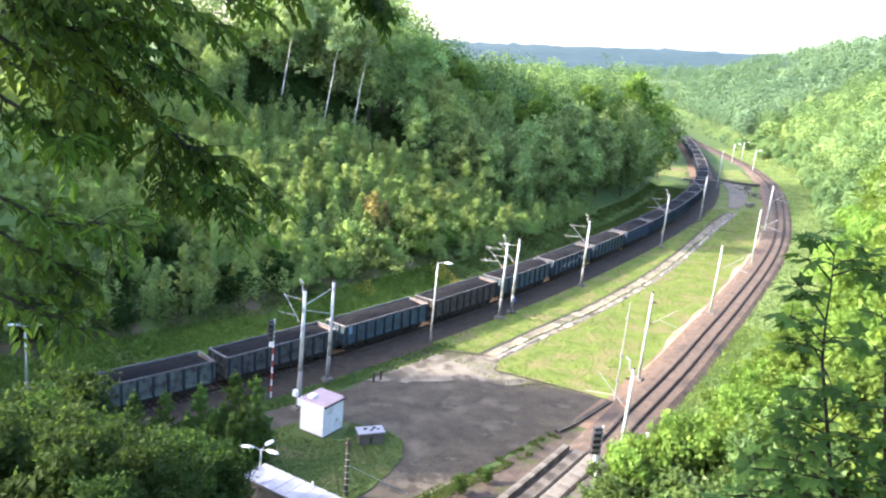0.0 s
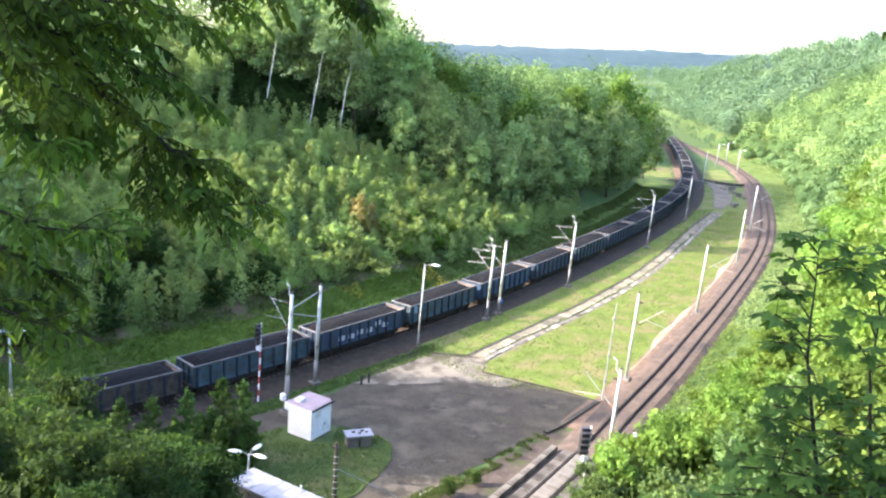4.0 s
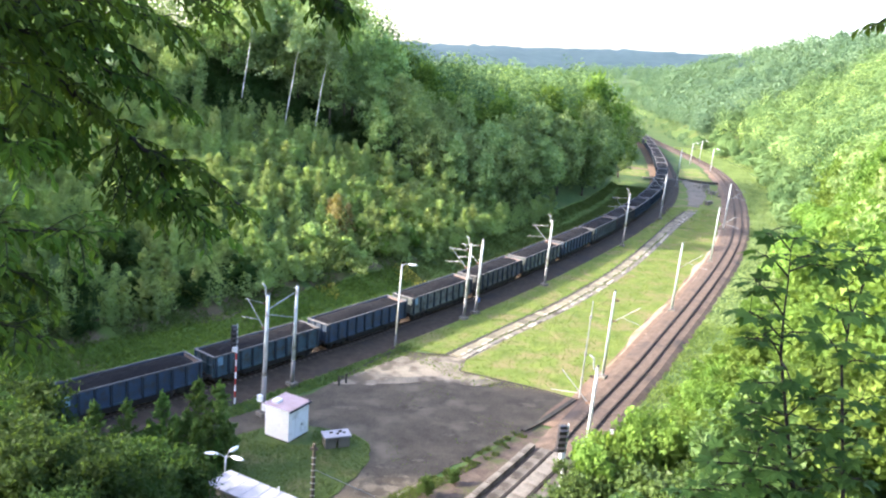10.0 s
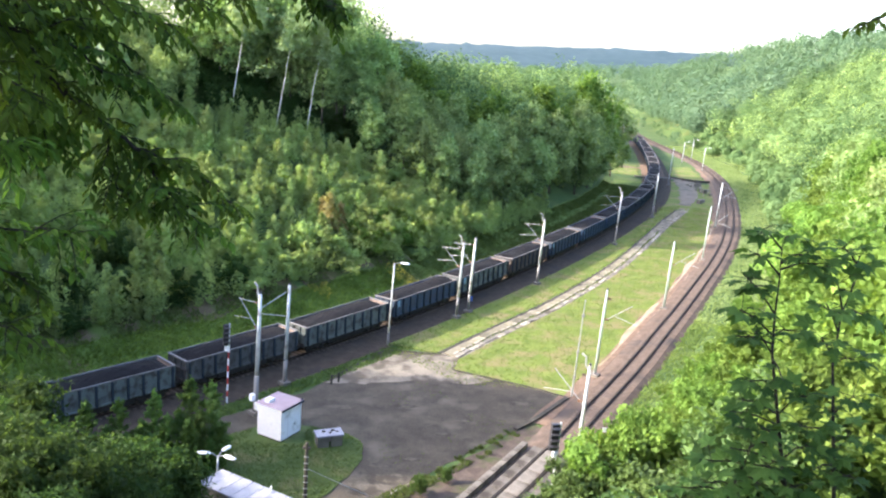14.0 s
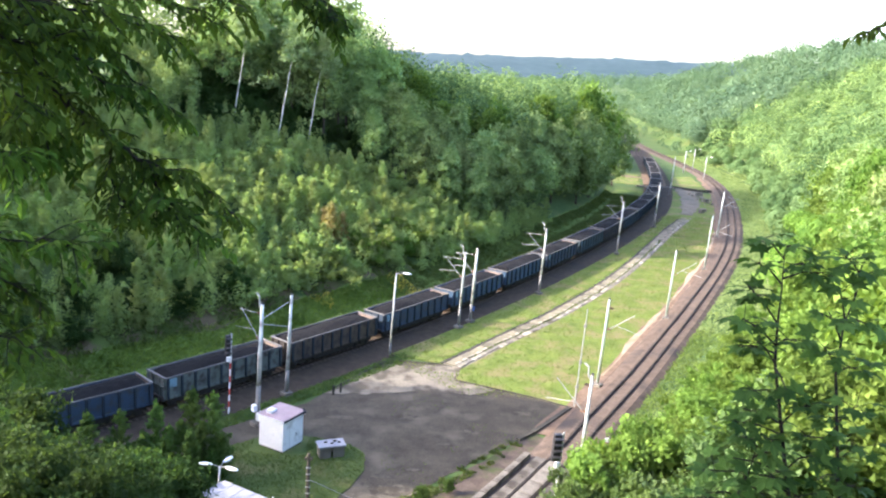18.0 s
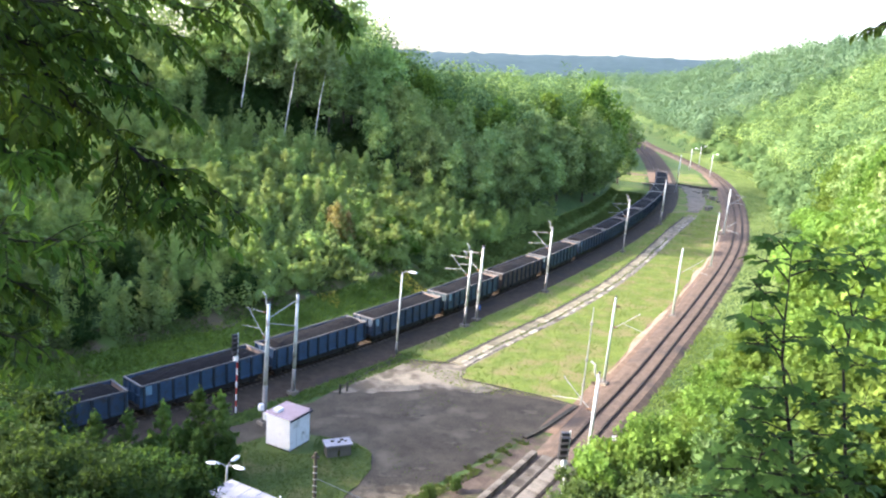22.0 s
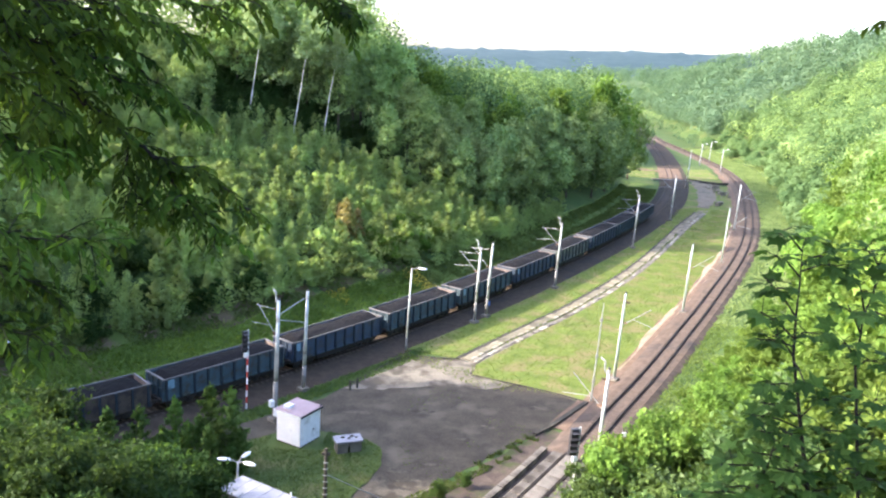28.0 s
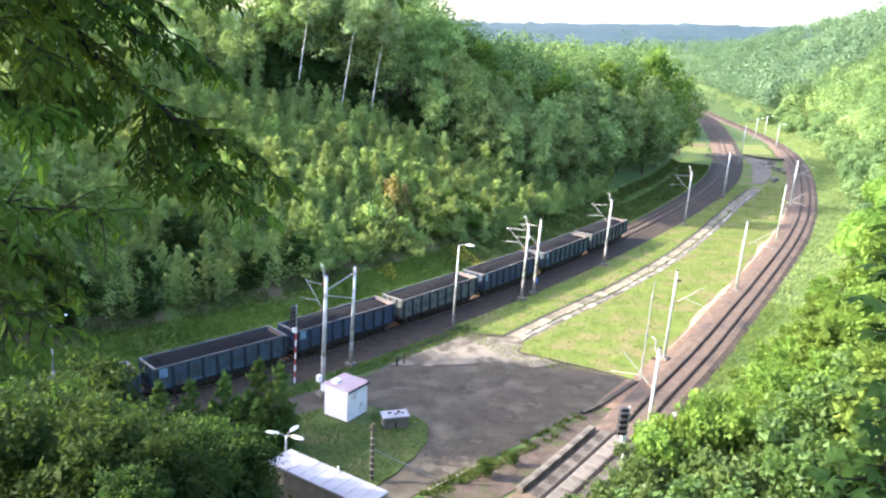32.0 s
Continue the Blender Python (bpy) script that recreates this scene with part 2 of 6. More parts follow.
    "soil": surface("bare_brown_soil", (0.062, 0.046, 0.026), (0.13, 0.1, 0.058), 0.8, 0.95, 0, 0.6, 8.0, (0.06, 0.09, 0.02), 0.4, 0.52),
    "lining": surface("dusty_inner_steel", (0.17, 0.125, 0.1), (0.29, 0.225, 0.185), 1.5, 0.9, 0, 0.3, 20.0, (0.1, 0.07, 0.055), 1.0, 0.58),
    "rail_strip": surface("dark_rail_edge", (0.028, 0.019, 0.014), (0.06, 0.042, 0.031), 1.0, 0.9, 0, 0.5, 14.0),
    # ridge colour includes the blue of distance haze
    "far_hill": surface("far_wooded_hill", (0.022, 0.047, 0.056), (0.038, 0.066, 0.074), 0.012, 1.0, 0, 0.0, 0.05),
}
PAINTS = {
    "blue": surface("blue_wagon_paint", (0.015, 0.034, 0.064), (0.030, 0.058, 0.098), 0.9, 0.7, 0, 0.15, 14.0, (0.031, 0.034, 0.041), 1.3, 0.57),
    "bright": surface("bright_blue_wagon_paint", (0.016, 0.046, 0.092), (0.029, 0.072, 0.132), 0.9, 0.65, 0, 0.15, 14.0, (0.025, 0.038, 0.056), 1.3, 0.61),
    "teal": surface("teal_wagon_paint", (0.022, 0.051, 0.069), (0.046, 0.086, 0.104), 0.9, 0.75, 0, 0.15, 14.0, (0.038, 0.038, 0.034), 1.3, 0.56),
    "green": surface("grey_green_wagon_paint", (0.064, 0.086, 0.080), (0.120, 0.140, 0.128), 0.9, 0.8, 0, 0.15, 14.0, (0.038, 0.034, 0.031), 1.3, 0.55),
    "grey": surface("grimy_grey_wagon_paint", (0.044, 0.048, 0.048), (0.084, 0.088, 0.085), 0.9, 0.8, 0, 0.15, 14.0, (0.022, 0.020, 0.018), 1.3, 0.55),
    "brown": surface("brown_wagon_paint", (0.041, 0.030, 0.024), (0.075, 0.056, 0.044), 0.9, 0.8, 0, 0.15, 14.0, (0.022, 0.018, 0.018), 1.3, 0.55),
}


# ---- mesh helpers ----
def mesh_of(name, verts, faces, material, smooth=False):
    me = bpy.data.meshes.new(name)
    me.from_pydata([tuple(v) for v in verts], [], [tuple(f) for f in faces])
    for m in (material if isinstance(material, (list, tuple)) else [material]):
        me.materials.append(m)
    if smooth:
        me.polygons.foreach_set("use_smooth", [True] * len(me.polygons))
    me.update()
    return me


def quads_mesh(name, v, n_per, material):
    """A mesh of loose quads from an array of 4 corners each."""
    v = np.asarray(v, np.float32).reshape(-1, 3)
    k = len(v) // n_per
    me = bpy.data.meshes.new(name)
    me.vertices.add(len(v))
    me.vertices.foreach_set("co", v.ravel())
    me.loops.add(len(v))
    me.loops.foreach_set("vertex_index", np.arange(len(v), dtype=np.int32))
    me.polygons.add(k)
    me.polygons.foreach_set("loop_start", np.arange(0, len(v), n_per, dtype=np.int32))
    me.materials.append(material)
    me.update(calc_edges=True)
    return me


def from_bm(name, bm, material, smooth=False):
    me = bpy.data.meshes.new(name)
    bm.to_mesh(me)
    bm.free()
    for m in (material if isinstance(material, (list, tuple)) else [material]):
        me.materials.append(m)
    if smooth:
        me.polygons.foreach_set("use_smooth", [True] * len(me.polygons))
    return me


def part(name, bm, material, parent, label="", smooth=False):
    """Links a bmesh (or a mesh) as one mesh object under a thing or a part."""
    me = bm if isinstance(bm, bpy.types.Mesh) else from_bm(name, bm, material, smooth)
    ob = new(name, me)
    ob.parent = parent
    return tagged(ob, label)


def box(bm, x0, x1, y0, y1, z0, z1, bevel=0.0):
    r = bmesh.ops.create_cube(bm, size=1.0, matrix=Matrix.LocRotScale(((x0 + x1) / 2, (y0 + y1) / 2, (z0 + z1) / 2), None, (x1 - x0, y1 - y0, z1 - z0)))
    if bevel:
        edges = list({e for v in r["verts"] for e in v.link_edges})
        bmesh.ops.bevel(bm, geom=edges, offset=bevel, segments=2, affect="EDGES", profile=0.5)
    return r["verts"]


def tube(bm, a, b, r0, r1=None, sides=10):
    """A tapered tube from a to b."""
    a, b = Vector(a), Vector(b)
    r1 = r0 if r1 is None else r1
    m = Matrix.Translation((a + b) / 2) @ (b - a).to_track_quat("Z", "Y").to_matrix().to_4x4()
    bmesh.ops.create_cone(bm, cap_ends=True, segments=sides, radius1=r0, radius2=r1, depth=(b - a).length, matrix=m)


def pipe(bm, points, r, sides=8):
    for a, b in zip(points, points[1:]):
        tube(bm, a, b, r, r, sides)


def thing(name, m, label, category, group="", kind=""):
    ob = new(name)
    ob.matrix_world = m
    ob.empty_display_size = 0.3
    return tagged(ob, label, category, group, kind)


# ---- lines of the two tracks ----
def spline(points, step=0.5):
    p = np.array(points, float)
    p = np.vstack([2 * p[0] - p[1], p, 2 * p[-1] - p[-2]])
    out = []
    for i in range(1, len(p) - 2):
        n = max(2, int(np.linalg.norm(p[i + 1] - p[i]) / step))
        t = np.linspace(0, 1, n, endpoint=False)[:, None]
        a, b, c, d = p[i - 1], p[i], p[i + 1], p[i + 2]
        out.append(0.5 * (2 * b + (c - a) * t + (2 * a - 5 * b + 4 * c - d) * t**2 + (3 * b - a - 3 * c + d) * t**3))
    out = np.vstack([*out, p[-2][None]])
    s = np.r_[0, np.cumsum(np.hypot(*np.diff(out, axis=0).T))]
    return out, s


LEFT, LEFT_S = spline([(x + 0.25, y - 0.2) for x, y in [(-420, -62), (-300, -38), (-200, -14), (-130, 8), (-95, 17), (-74, 28.2), (-57.2, 38.9), (-45.8, 47.7), (-34.0, 58.6), (-24.3, 69.3), (-15.85, 79.8), (-6.9, 92), (1.75, 105), (10.9, 120), (19.4, 135), (27.4, 150), (36.1, 168), (43.7, 186), (50.1, 204), (57.4, 231), (63.2, 260), (69.2, 297), (73, 325), (76.6, 361), (80, 410), (84, 470), (87, 540), (90, 620)]])
RIGHT, RIGHT_S = spline([(-6.5, 34), (-1.2, 43), (4.9, 53), (11, 63.7), (14.9, 71.3), (21.6, 84.1), (28.2, 97.6), (35, 111.6), (47.4, 138.4), (57, 162.3), (66.4, 191), (74, 218), (80, 246), (83, 272), (83.5, 300), (82.8, 325), (82.4, 361), (85, 410), (88.8, 470), (91.8, 540), (94.8, 620)])


def at_s(line, arc, s):
    x, y = np.interp(s, arc, line[:, 0]), np.interp(s, arc, line[:, 1])
    return np.array([x, y])


def offset_line(line, d):
    """The line shifted d to its right."""
    t = np.gradient(line, axis=0)
    t /= np.linalg.norm(t, axis=1)[:, None]
    return line + d * np.stack([t[:, 1], -t[:, 0]], 1)


def side_of(line, xy):
    """Distance of points to a line, positive on its right."""
    best = np.full(len(xy), 1e9)
    sign = np.ones(len(xy))
    t = np.gradient(line, axis=0)
    for k in range(0, len(xy), 4000):
        q = xy[k:k + 4000]
        d = np.hypot(q[:, None, 0] - line[None, :, 0], q[:, None, 1] - line[None, :, 1])
        i = d.argmin(1)
        best[k:k + 4000] = d[np.arange(len(q)), i]
        e = q - line[i]
        sign[k:k + 4000] = np.sign(t[i, 1] * e[:, 0] - t[i, 0] * e[:, 1])
    return best * sign


L4, R4 = LEFT[::6], RIGHT[::6]


def wave(x, y, f, seed):
    return np.sin(x * f + seed * 1.7) * np.cos(y * f * 1.13 + seed * 2.3) + 0.5 * np.sin(x * f * 2.1 + y * f * 1.7 + seed)


def height(x, y):
    """The lie of the land."""
    x, y = np.atleast_1d(np.asarray(x, float)), np.atleast_1d(np.asarray(y, float))
    xy = np.stack([x, y], 1)
    ol, orr = -side_of(L4, xy), side_of(R4, xy)
    cap = np.interp(y, [60, 120, 150, 175, 215, 250, 300, 420, 550, 700], [19, 26, 26, 15.5, 12.5, 9, 7, 8, 10, 12])
    foot = np.interp(y, [100, 200, 260], [8.5, 10, 13])
    zl = np.clip((ol - foot) * np.interp(y, [130, 165], [0.45, 0.52]), 0, None)
    zl = np.minimum(zl, cap)
    capr = np.interp(y, [0, 150, 250, 330, 450, 520, 600, 720, 950], [34, 37, 39, 41.5, 41, 36, 20, 13, 6])
    footr = np.interp(y, [60, 100, 180, 260, 330, 420], [4.0, 5.5, 8.5, 11, 13, 16])
    zr = np.minimum(np.clip((orr - footr) * 0.5, 0, None), capr)
    zc = np.interp(y + 0.04 * np.abs(x), [0.8, 9, 41], [31.1, 23.2, 0])
    zc = np.minimum(zc, np.clip((ol * -1 - 5) * 0.8, 0, None) + np.clip((ol - 6) * 0.8, 0, None))
    z = np.maximum(np.maximum(zl, zr), zc)
    rough = np.clip(z / 6, 0, 1) * ((ol > 0) | (orr > 0) | (y < 60))
    z = z + rough * (0.5 * wave(x, y, 0.11, 1) + 0.9 * wave(x, y, 0.035, 2))
    far = np.clip((np.hypot(x, y) - 650) / 900, 0, 1)
    return np.where(far > 0, z * (1 - far) + 4 * far, z)


def h1(x, y):
    return float(height(x, y)[0])


# ---- ground ----
def axis(lo, hi, fine_lo, fine_hi, step):
    mid = np.arange(fine_lo, fine_hi + 0.01, step)
    a, b, s = [], [], step
    q = fine_hi
    while q < hi:
        s *= 1.22
        q += s
        b.append(q)
    q, s = fine_lo, step
    while q > lo:
        s *= 1.22
        q -= s
        a.append(q)
    return np.r_[a[::-1], mid, b]


gx, gy = axis(-3800, 3800, -110, 150, 2.0), axis(-1500, 4200, 0, 330, 2.0)
GX, GY = np.meshgrid(gx, gy)
GZ = height(GX.ravel(), GY.ravel()) - 0.02
nx = len(gx)
faces = [(j * nx + i, j * nx + i + 1, (j + 1) * nx + i + 1, (j + 1) * nx + i) for j in range(len(gy) - 1) for i in range(nx - 1)]
ground = new("ground", mesh_of("ground", np.stack([GX.ravel(), GY.ravel(), GZ], 1), faces, M["ground"], True))
tagged(ground, "green wooded valley ground with grassy slopes", "ground", kind="structure")


def ribbon(name, left, right, zl, zr, material, label, category, thick=0.0, kind="structure"):
    """A strip between two lines of equal length, with skirts down to the ground."""
    n = len(left)
    zl, zr = np.broadcast_to(zl, n), np.broadcast_to(zr, n)
    v = [(*left[i], zl[i]) for i in range(n)] + [(*right[i], zr[i]) for i in range(n)]
    f = [(i, n + i, n + i + 1, i + 1) for i in range(n - 1)]
    if thick:
        v += [(*left[i], zl[i] - thick) for i in range(n)] + [(*right[i], zr[i] - thick) for i in range(n)]
        f += [(2 * n + i, i, i + 1, 2 * n + i + 1) for i in range(n - 1)] + [(n + i, 3 * n + i, 3 * n + i + 1, n + i + 1) for i in range(n - 1)]
        f += [(0, 2 * n, 3 * n, n), (n - 1, 2 * n - 1, 4 * n - 1, 3 * n - 1)]
    return tagged(new(name, mesh_of(name, v, f, material)), label, category, kind=kind)


def track_bed(line, s0, s1, arc, name, material, label, w_top, w_left, w_right, z_top):
    """Ballast with sloping shoulders."""
    keep = (arc >= s0) & (arc <= s1)
    q = line[keep][::2]
    cols = [(-w_left, 0.0), (-w_top, z_top), (-0.9, z_top + 0.03), (0.9, z_top + 0.03), (w_top, z_top), (w_right, 0.0)]
    rings = [offset_line(q, d) for d, _ in cols]
    v, f, n = [], [], len(q)
    rs = np.random.RandomState(5)
    for r, (d, z) in zip(rings, cols):
        j = rs.normal(0, 0.07, (n, 2)) if abs(d) > 2 else np.zeros((n, 2))
        v += [(r[i][0] + j[i][0], r[i][1] + j[i][1], z) for i in range(n)]
    for c in range(len(cols) - 1):
        f += [(c * n + i, (c + 1) * n + i, (c + 1) * n + i + 1, c * n + i + 1) for i in range(n - 1)]
    return tagged(new(name, mesh_of(name, v, f, material)), label, "track bed", kind="structure")


SL0, SL1 = float(np.interp(-130, LEFT[:, 0], LEFT_S)), float(np.interp(560, LEFT[:, 1], LEFT_S))
SR0, SR1 = float(np.interp(45, RIGHT[:, 1], RIGHT_S)), float(np.interp(560, RIGHT[:, 1], RIGHT_S))
track_bed(LEFT, SL0, SL1, LEFT_S, "track_bed_1", M["ballast_old"], "dark brown ballast bed of the curved line", 1.8, 3.0, 4.9, 0.2)
track_bed(RIGHT, SR0, SR1, RIGHT_S, "track_bed_2", M["ballast"], "brown ballast bed of the curved line", 1.75, 3.0, 2.5, 0.3)


def rails(line, arc, s0, s1, z, suffix):
    keep = (arc >= s0) & (arc <= s1)
    q = line[keep]
    prof = [(-0.07, 0.0), (-0.02, 0.03), (-0.035, 0.12), (-0.035, 0.16), (0.035, 0.16), (0.035, 0.12), (0.02, 0.03), (0.07, 0.0)]
    for side in (-0.753, 0.753):
        v, f, mats, n = [], [], [], len(q)
        for d, dz in prof:
            r = offset_line(q, side + d)
            v += [(r[i][0], r[i][1], z + dz) for i in range(n)]
        for c in range(len(prof) - 1):
            f += [(c * n + i, (c + 1) * n + i, (c + 1) * n + i + 1, c * n + i + 1) for i in range(n - 1)]
            mats += [1 if c == 3 else 0] * (n - 1)
        me = mesh_of("rail", v, f, [M["rail"], M["rail_top"]])
        me.polygons.foreach_set("material_index", mats)
        tagged(new("rail" + suffix, me), "steel rail with rusty web and worn head", "rail", "rails of the line", "structure")


def sleepers(line, arc, s0, s1, z, label):
    pos = np.arange(s0, s1, 0.62)
    v, f = [], []
    rs = np.random.RandomState(3)
    for s in pos:
        a, b = at_s(line, arc, s - 0.3), at_s(line, arc, s + 0.3)
        d = (b - a) / np.linalg.norm(b - a)
        nrm = np.array([d[1], -d[0]])
        c = (a + b) / 2 + rs.normal(0, 0.02, 2)
        k = len(v)
        for dz, w in ((-0.1, 0.14), (0.02 + rs.uniform(-0.02, 0.02), 0.11)):
            for u, t in ((-1.3, -1), (1.3, -1), (1.3, 1), (-1.3, 1)):
                p = c + nrm * u + d * t * w
                v.append((p[0], p[1], z + dz))
        f += [(k + 4, k + 5, k + 6, k + 7)] + [(k + i, k + (i + 1) % 4, k + 4 + (i + 1) % 4, k + 4 + i) for i in range(4)]
    tagged(new("sleepers", mesh_of("sleepers", v, f, M["sleeper"])), label, "sleepers", kind="stuff")


for line, arc, s0, s1, lab in ((LEFT, LEFT_S, SL0, SL1, "weathered sleepers half sunk in dark ballast"), (RIGHT, RIGHT_S, SR0, SR1, "weathered concrete sleepers in brown ballast")):
    low = 0.1 if line is LEFT else 0.0
    sleepers(line, arc, s0, min(s1, s0 + 330), 0.33 - low, lab)
    rails(line, arc, s0, s1, 0.35 - low, "")
    # dark strips on both sides of each rail
    for side in (-0.753, 0.753):
        for d0, d1 in ((-0.22, -0.075), (0.075, 0.22)):
            q = line[(arc >= s0) & (arc <= s1)][::2]
            ribbon("rail_side_strip", offset_line(q, side + d0), offset_line(q, side + d1), 0.365 - low, 0.365 - low, M["rail_strip"], "dark strip along the rail", "ballast")

# reddish spoil along the inside of the curve
keepr = (RIGHT[:, 1] > 67) & (RIGHT[:, 1] < 264)
qr = RIGHT[keepr][::2]
wob = 0.5 * np.sin(np.arange(len(qr)) * 0.21) + 0.4 * np.sin(np.arange(len(qr)) * 0.53 + 1)
tin = np.gradient(qr, axis=0)
tin /= np.linalg.norm(tin, axis=1)[:, None]
nrm_in = np.stack([-tin[:, 1], tin[:, 0]], 1)
ribbon("spoil_strip", qr + nrm_in * (4.1 + wob * 0.6)[:, None], qr + nrm_in * 2.6, 0.03, 0.13, M["ballast_red"], "reddish gravel spoil strip beside the ballast", "gravel")
wob = np.clip(0.55 + 0.6 * np.sin(np.arange(len(qr)) * 0.17 + 2) + 0.4 * np.sin(np.arange(len(qr)) * 0.47), 0.02, None)
hi = (qr[:, 1] > 82) & (qr[:, 1] < 165)
ribbon("sand_strip", (qr + nrm_in * (3.3 + wob * 0.55)[:, None])[hi], (qr + nrm_in * 3.2)[hi], 0.085, 0.1, M["sand"], "pale sandy spoil between lawn and gravel", "sand")


# ---- yard, lawn, drain ----
def sheet(name, outline, z, material, label, category, thick=0.05, sub=0):
    bm = bmesh.new()
    vs = [bm.verts.new((x, y, z)) for x, y in outline]
    fc = bm.faces.new(vs)
    if fc.normal.z < 0:
        bmesh.ops.reverse_faces(bm, faces=[fc])
    ex = bmesh.ops.extrude_face_region(bm, geom=[fc])
    bmesh.ops.translate(bm, vec=(0, 0, -thick), verts=[e for e in ex["geom"] if isinstance(e, bmesh.types.BMVert)])
    bmesh.ops.recalc_face_normals(bm, faces=bm.faces)
    return tagged(new(name, from_bm(name, bm, material)), label, category, kind="structure")


def wobbly(points, step=1.0, amount=0.12, seed=1):
    """A closed outline with an uneven edge."""
    rs, out = np.random.RandomState(seed), []
    for a, b in zip(points, points[1:] + points[:1]):
        a, b = np.array(a, float), np.array(b, float)
        n = max(1, int(np.linalg.norm(b - a) / step))
        for k in range(n):
            out.append(a + (b - a) * k / n + rs.normal(0, amount, 2) * (k > 0))
    return out


sheet("yard", wobbly([(-28, 57), (-21.2, 61.7), (-17.8, 65.9), (-12.0, 71.9), (-10.0, 76.0), (-5.2, 84.6), (0.5, 84.4), (3.2, 84.4), (2.1, 80.2), (9.6, 77.2), (13.2, 74.8), (9.6, 69.5), (3.2, 62.3), (-2.2, 55.4), (-8, 49), (-20, 50)], 1.2, 0.08, 2), 0.02, M["asphalt"], "worn grey asphalt yard with dusty pale stains", "asphalt", 0.1)
# lawns between the two lines
near_l = offset_line(LEFT, 4.3)
a = near_l[(near_l[:, 1] > 86) & (near_l[:, 1] < 168)][::4]
drain_l = [(0.5, 84.6), (6.2, 93.6), (14.6, 106.5), (23.8, 122.8), (31.2, 138.0), (38.4, 154.2), (44.4, 168), (50.0, 180), (55.2, 191)]
drain, drain_s = spline(drain_l)
b = drain[::4]
sheet("lawn_1", [tuple(p) for p in a] + [tuple(p) for p in b[::-1]], 0.05, M["lawn"], "short sunlit grass strip beside the line", "grass", 0.1)
in_r = offset_line(RIGHT, -3.6)
c = in_r[(in_r[:, 1] > 76) & (in_r[:, 1] < 166)][::4]
path_r = offset_line(drain, 2.5)
d = path_r[(path_r[:, 1] > 82) & (path_r[:, 1] < 166)][::4]
sheet("lawn_2", [(2.1, 80.2), (9.6, 77.2), (13.2, 75.4)] + [tuple(p) for p in c] + [tuple(p) for p in d[::-1]], 0.06, M["lawn"], "yellowish mown grass wedge between the lines", "grass", 0.1)
# rough grass on to the dirt crossing
e0, e1 = offset_line(LEFT, 4.9), offset_line(RIGHT, -3.3)
e0, e1 = e0[(e0[:, 1] > 168) & (e0[:, 1] < 232)][::5], e1[(e1[:, 1] > 164) & (e1[:, 1] < 231)][::5]
sheet("lawn_3", [tuple(p) for p in e0] + [tuple(p) for p in e1[::-1]], 0.045, M["lawn"], "rough sunlit grass towards the dirt crossing", "grass", 0.1)
# grassy bank beyond the train
bl = offset_line(LEFT, -3.2)
keepb = (bl[:, 1] > 40) & (bl[:, 1] < 225)
b0 = LEFT[keepb][::3]
tb = np.gradient(b0, axis=0)
tb /= np.linalg.norm(tb, axis=1)[:, None]
nb = np.stack([-tb[:, 1], tb[:, 0]], 1)
rows = []
for dd in (2.9, 5.0, 7.0, 9.0, 11.0, 13.0):
    pts = b0 + nb * dd
    rows.append(np.c_[pts, height(pts[:, 0], pts[:, 1]) + 0.05 + 0.08 * wave(pts[:, 0], pts[:, 1], 0.7, dd)])
n = len(b0)
tagged(new("grass_bank", mesh_of("grass_bank", np.vstack(rows), [(r * n + i, r * n + i + 1, (r + 1) * n + i + 1, (r + 1) * n + i) for r in range(len(rows) - 1) for i in range(n - 1)], M["bank"], True)), "lush green grass bank beyond the train", "grass bank", kind="structure")

# bare soil at the foot of the shrubs
for k, (s0, s1, d0, d1) in enumerate(((48, 62, 12.2, 15.6), (62.2, 76, 12.6, 15.4), (76.2, 92, 12.2, 15.0), (92.2, 112, 12.4, 14.4))):
    q = LEFT[(LEFT[:, 1] > s0) & (LEFT[:, 1] < s1)][::3]
    if len(q) > 3:
        w = 0.45 * np.sin(np.arange(len(q)) * 0.9 + k) + 0.35 * np.sin(np.arange(len(q)) * 0.31 + 2 * k)
        t_ = np.gradient(q, axis=0)
        t_ /= np.linalg.norm(t_, axis=1)[:, None]
        n_ = np.stack([-t_[:, 1], t_[:, 0]], 1)
        e0, e1 = q + n_ * (d0 + w)[:, None], q + n_ * (d1 - w)[:, None]
        ribbon("soil_patch", e1, e0, height(e1[:, 0], e1[:, 1]) + 0.16, height(e0[:, 0], e0[:, 1]) + 0.16, M["soil"], "bare brown soil under the shrubs", "soil")
for k, (x, y, a_, b_) in enumerate(((29.6, 105.6, 3.4, 0.9), (33.4, 113.0, 2.6, 0.8), (43.0, 135.6, 3.0, 0.8), (25.8, 97.4, 2.4, 0.6), (38.6, 124.5, 2.2, 0.6))):
    ring = []
    for j in range(14):
        th = 2 * math.pi * j / 14
        r_ = 1 + 0.25 * math.sin(j * 2.1 + k)
        u_, v_ = a_ * r_ * math.cos(th), b_ * r_ * math.sin(th)
        ring.append((x + 0.46 * u_ - 0.89 * v_, y + 0.89 * u_ + 0.46 * v_))
    sheet("sand_patch", ring, 0.1, M["sand"], "pale sandy spoil round the mast foot", "sand", 0.06)

# the island round the hut
sheet("grass_island", wobbly([(-24, 57), (-19.5, 60.5), (-16.7, 62.3), (-13, 65.6), (-9.7, 64.9), (-6.9, 64.1), (-5.4, 62.4), (-5.2, 60), (-5.9, 57.3), (-7.6, 53.7), (-9, 50.5), (-20, 50)], 1.0, 0.1, 4), 0.10, M["island"], "rough green grass island with a low kerb", "grass", 0.1)

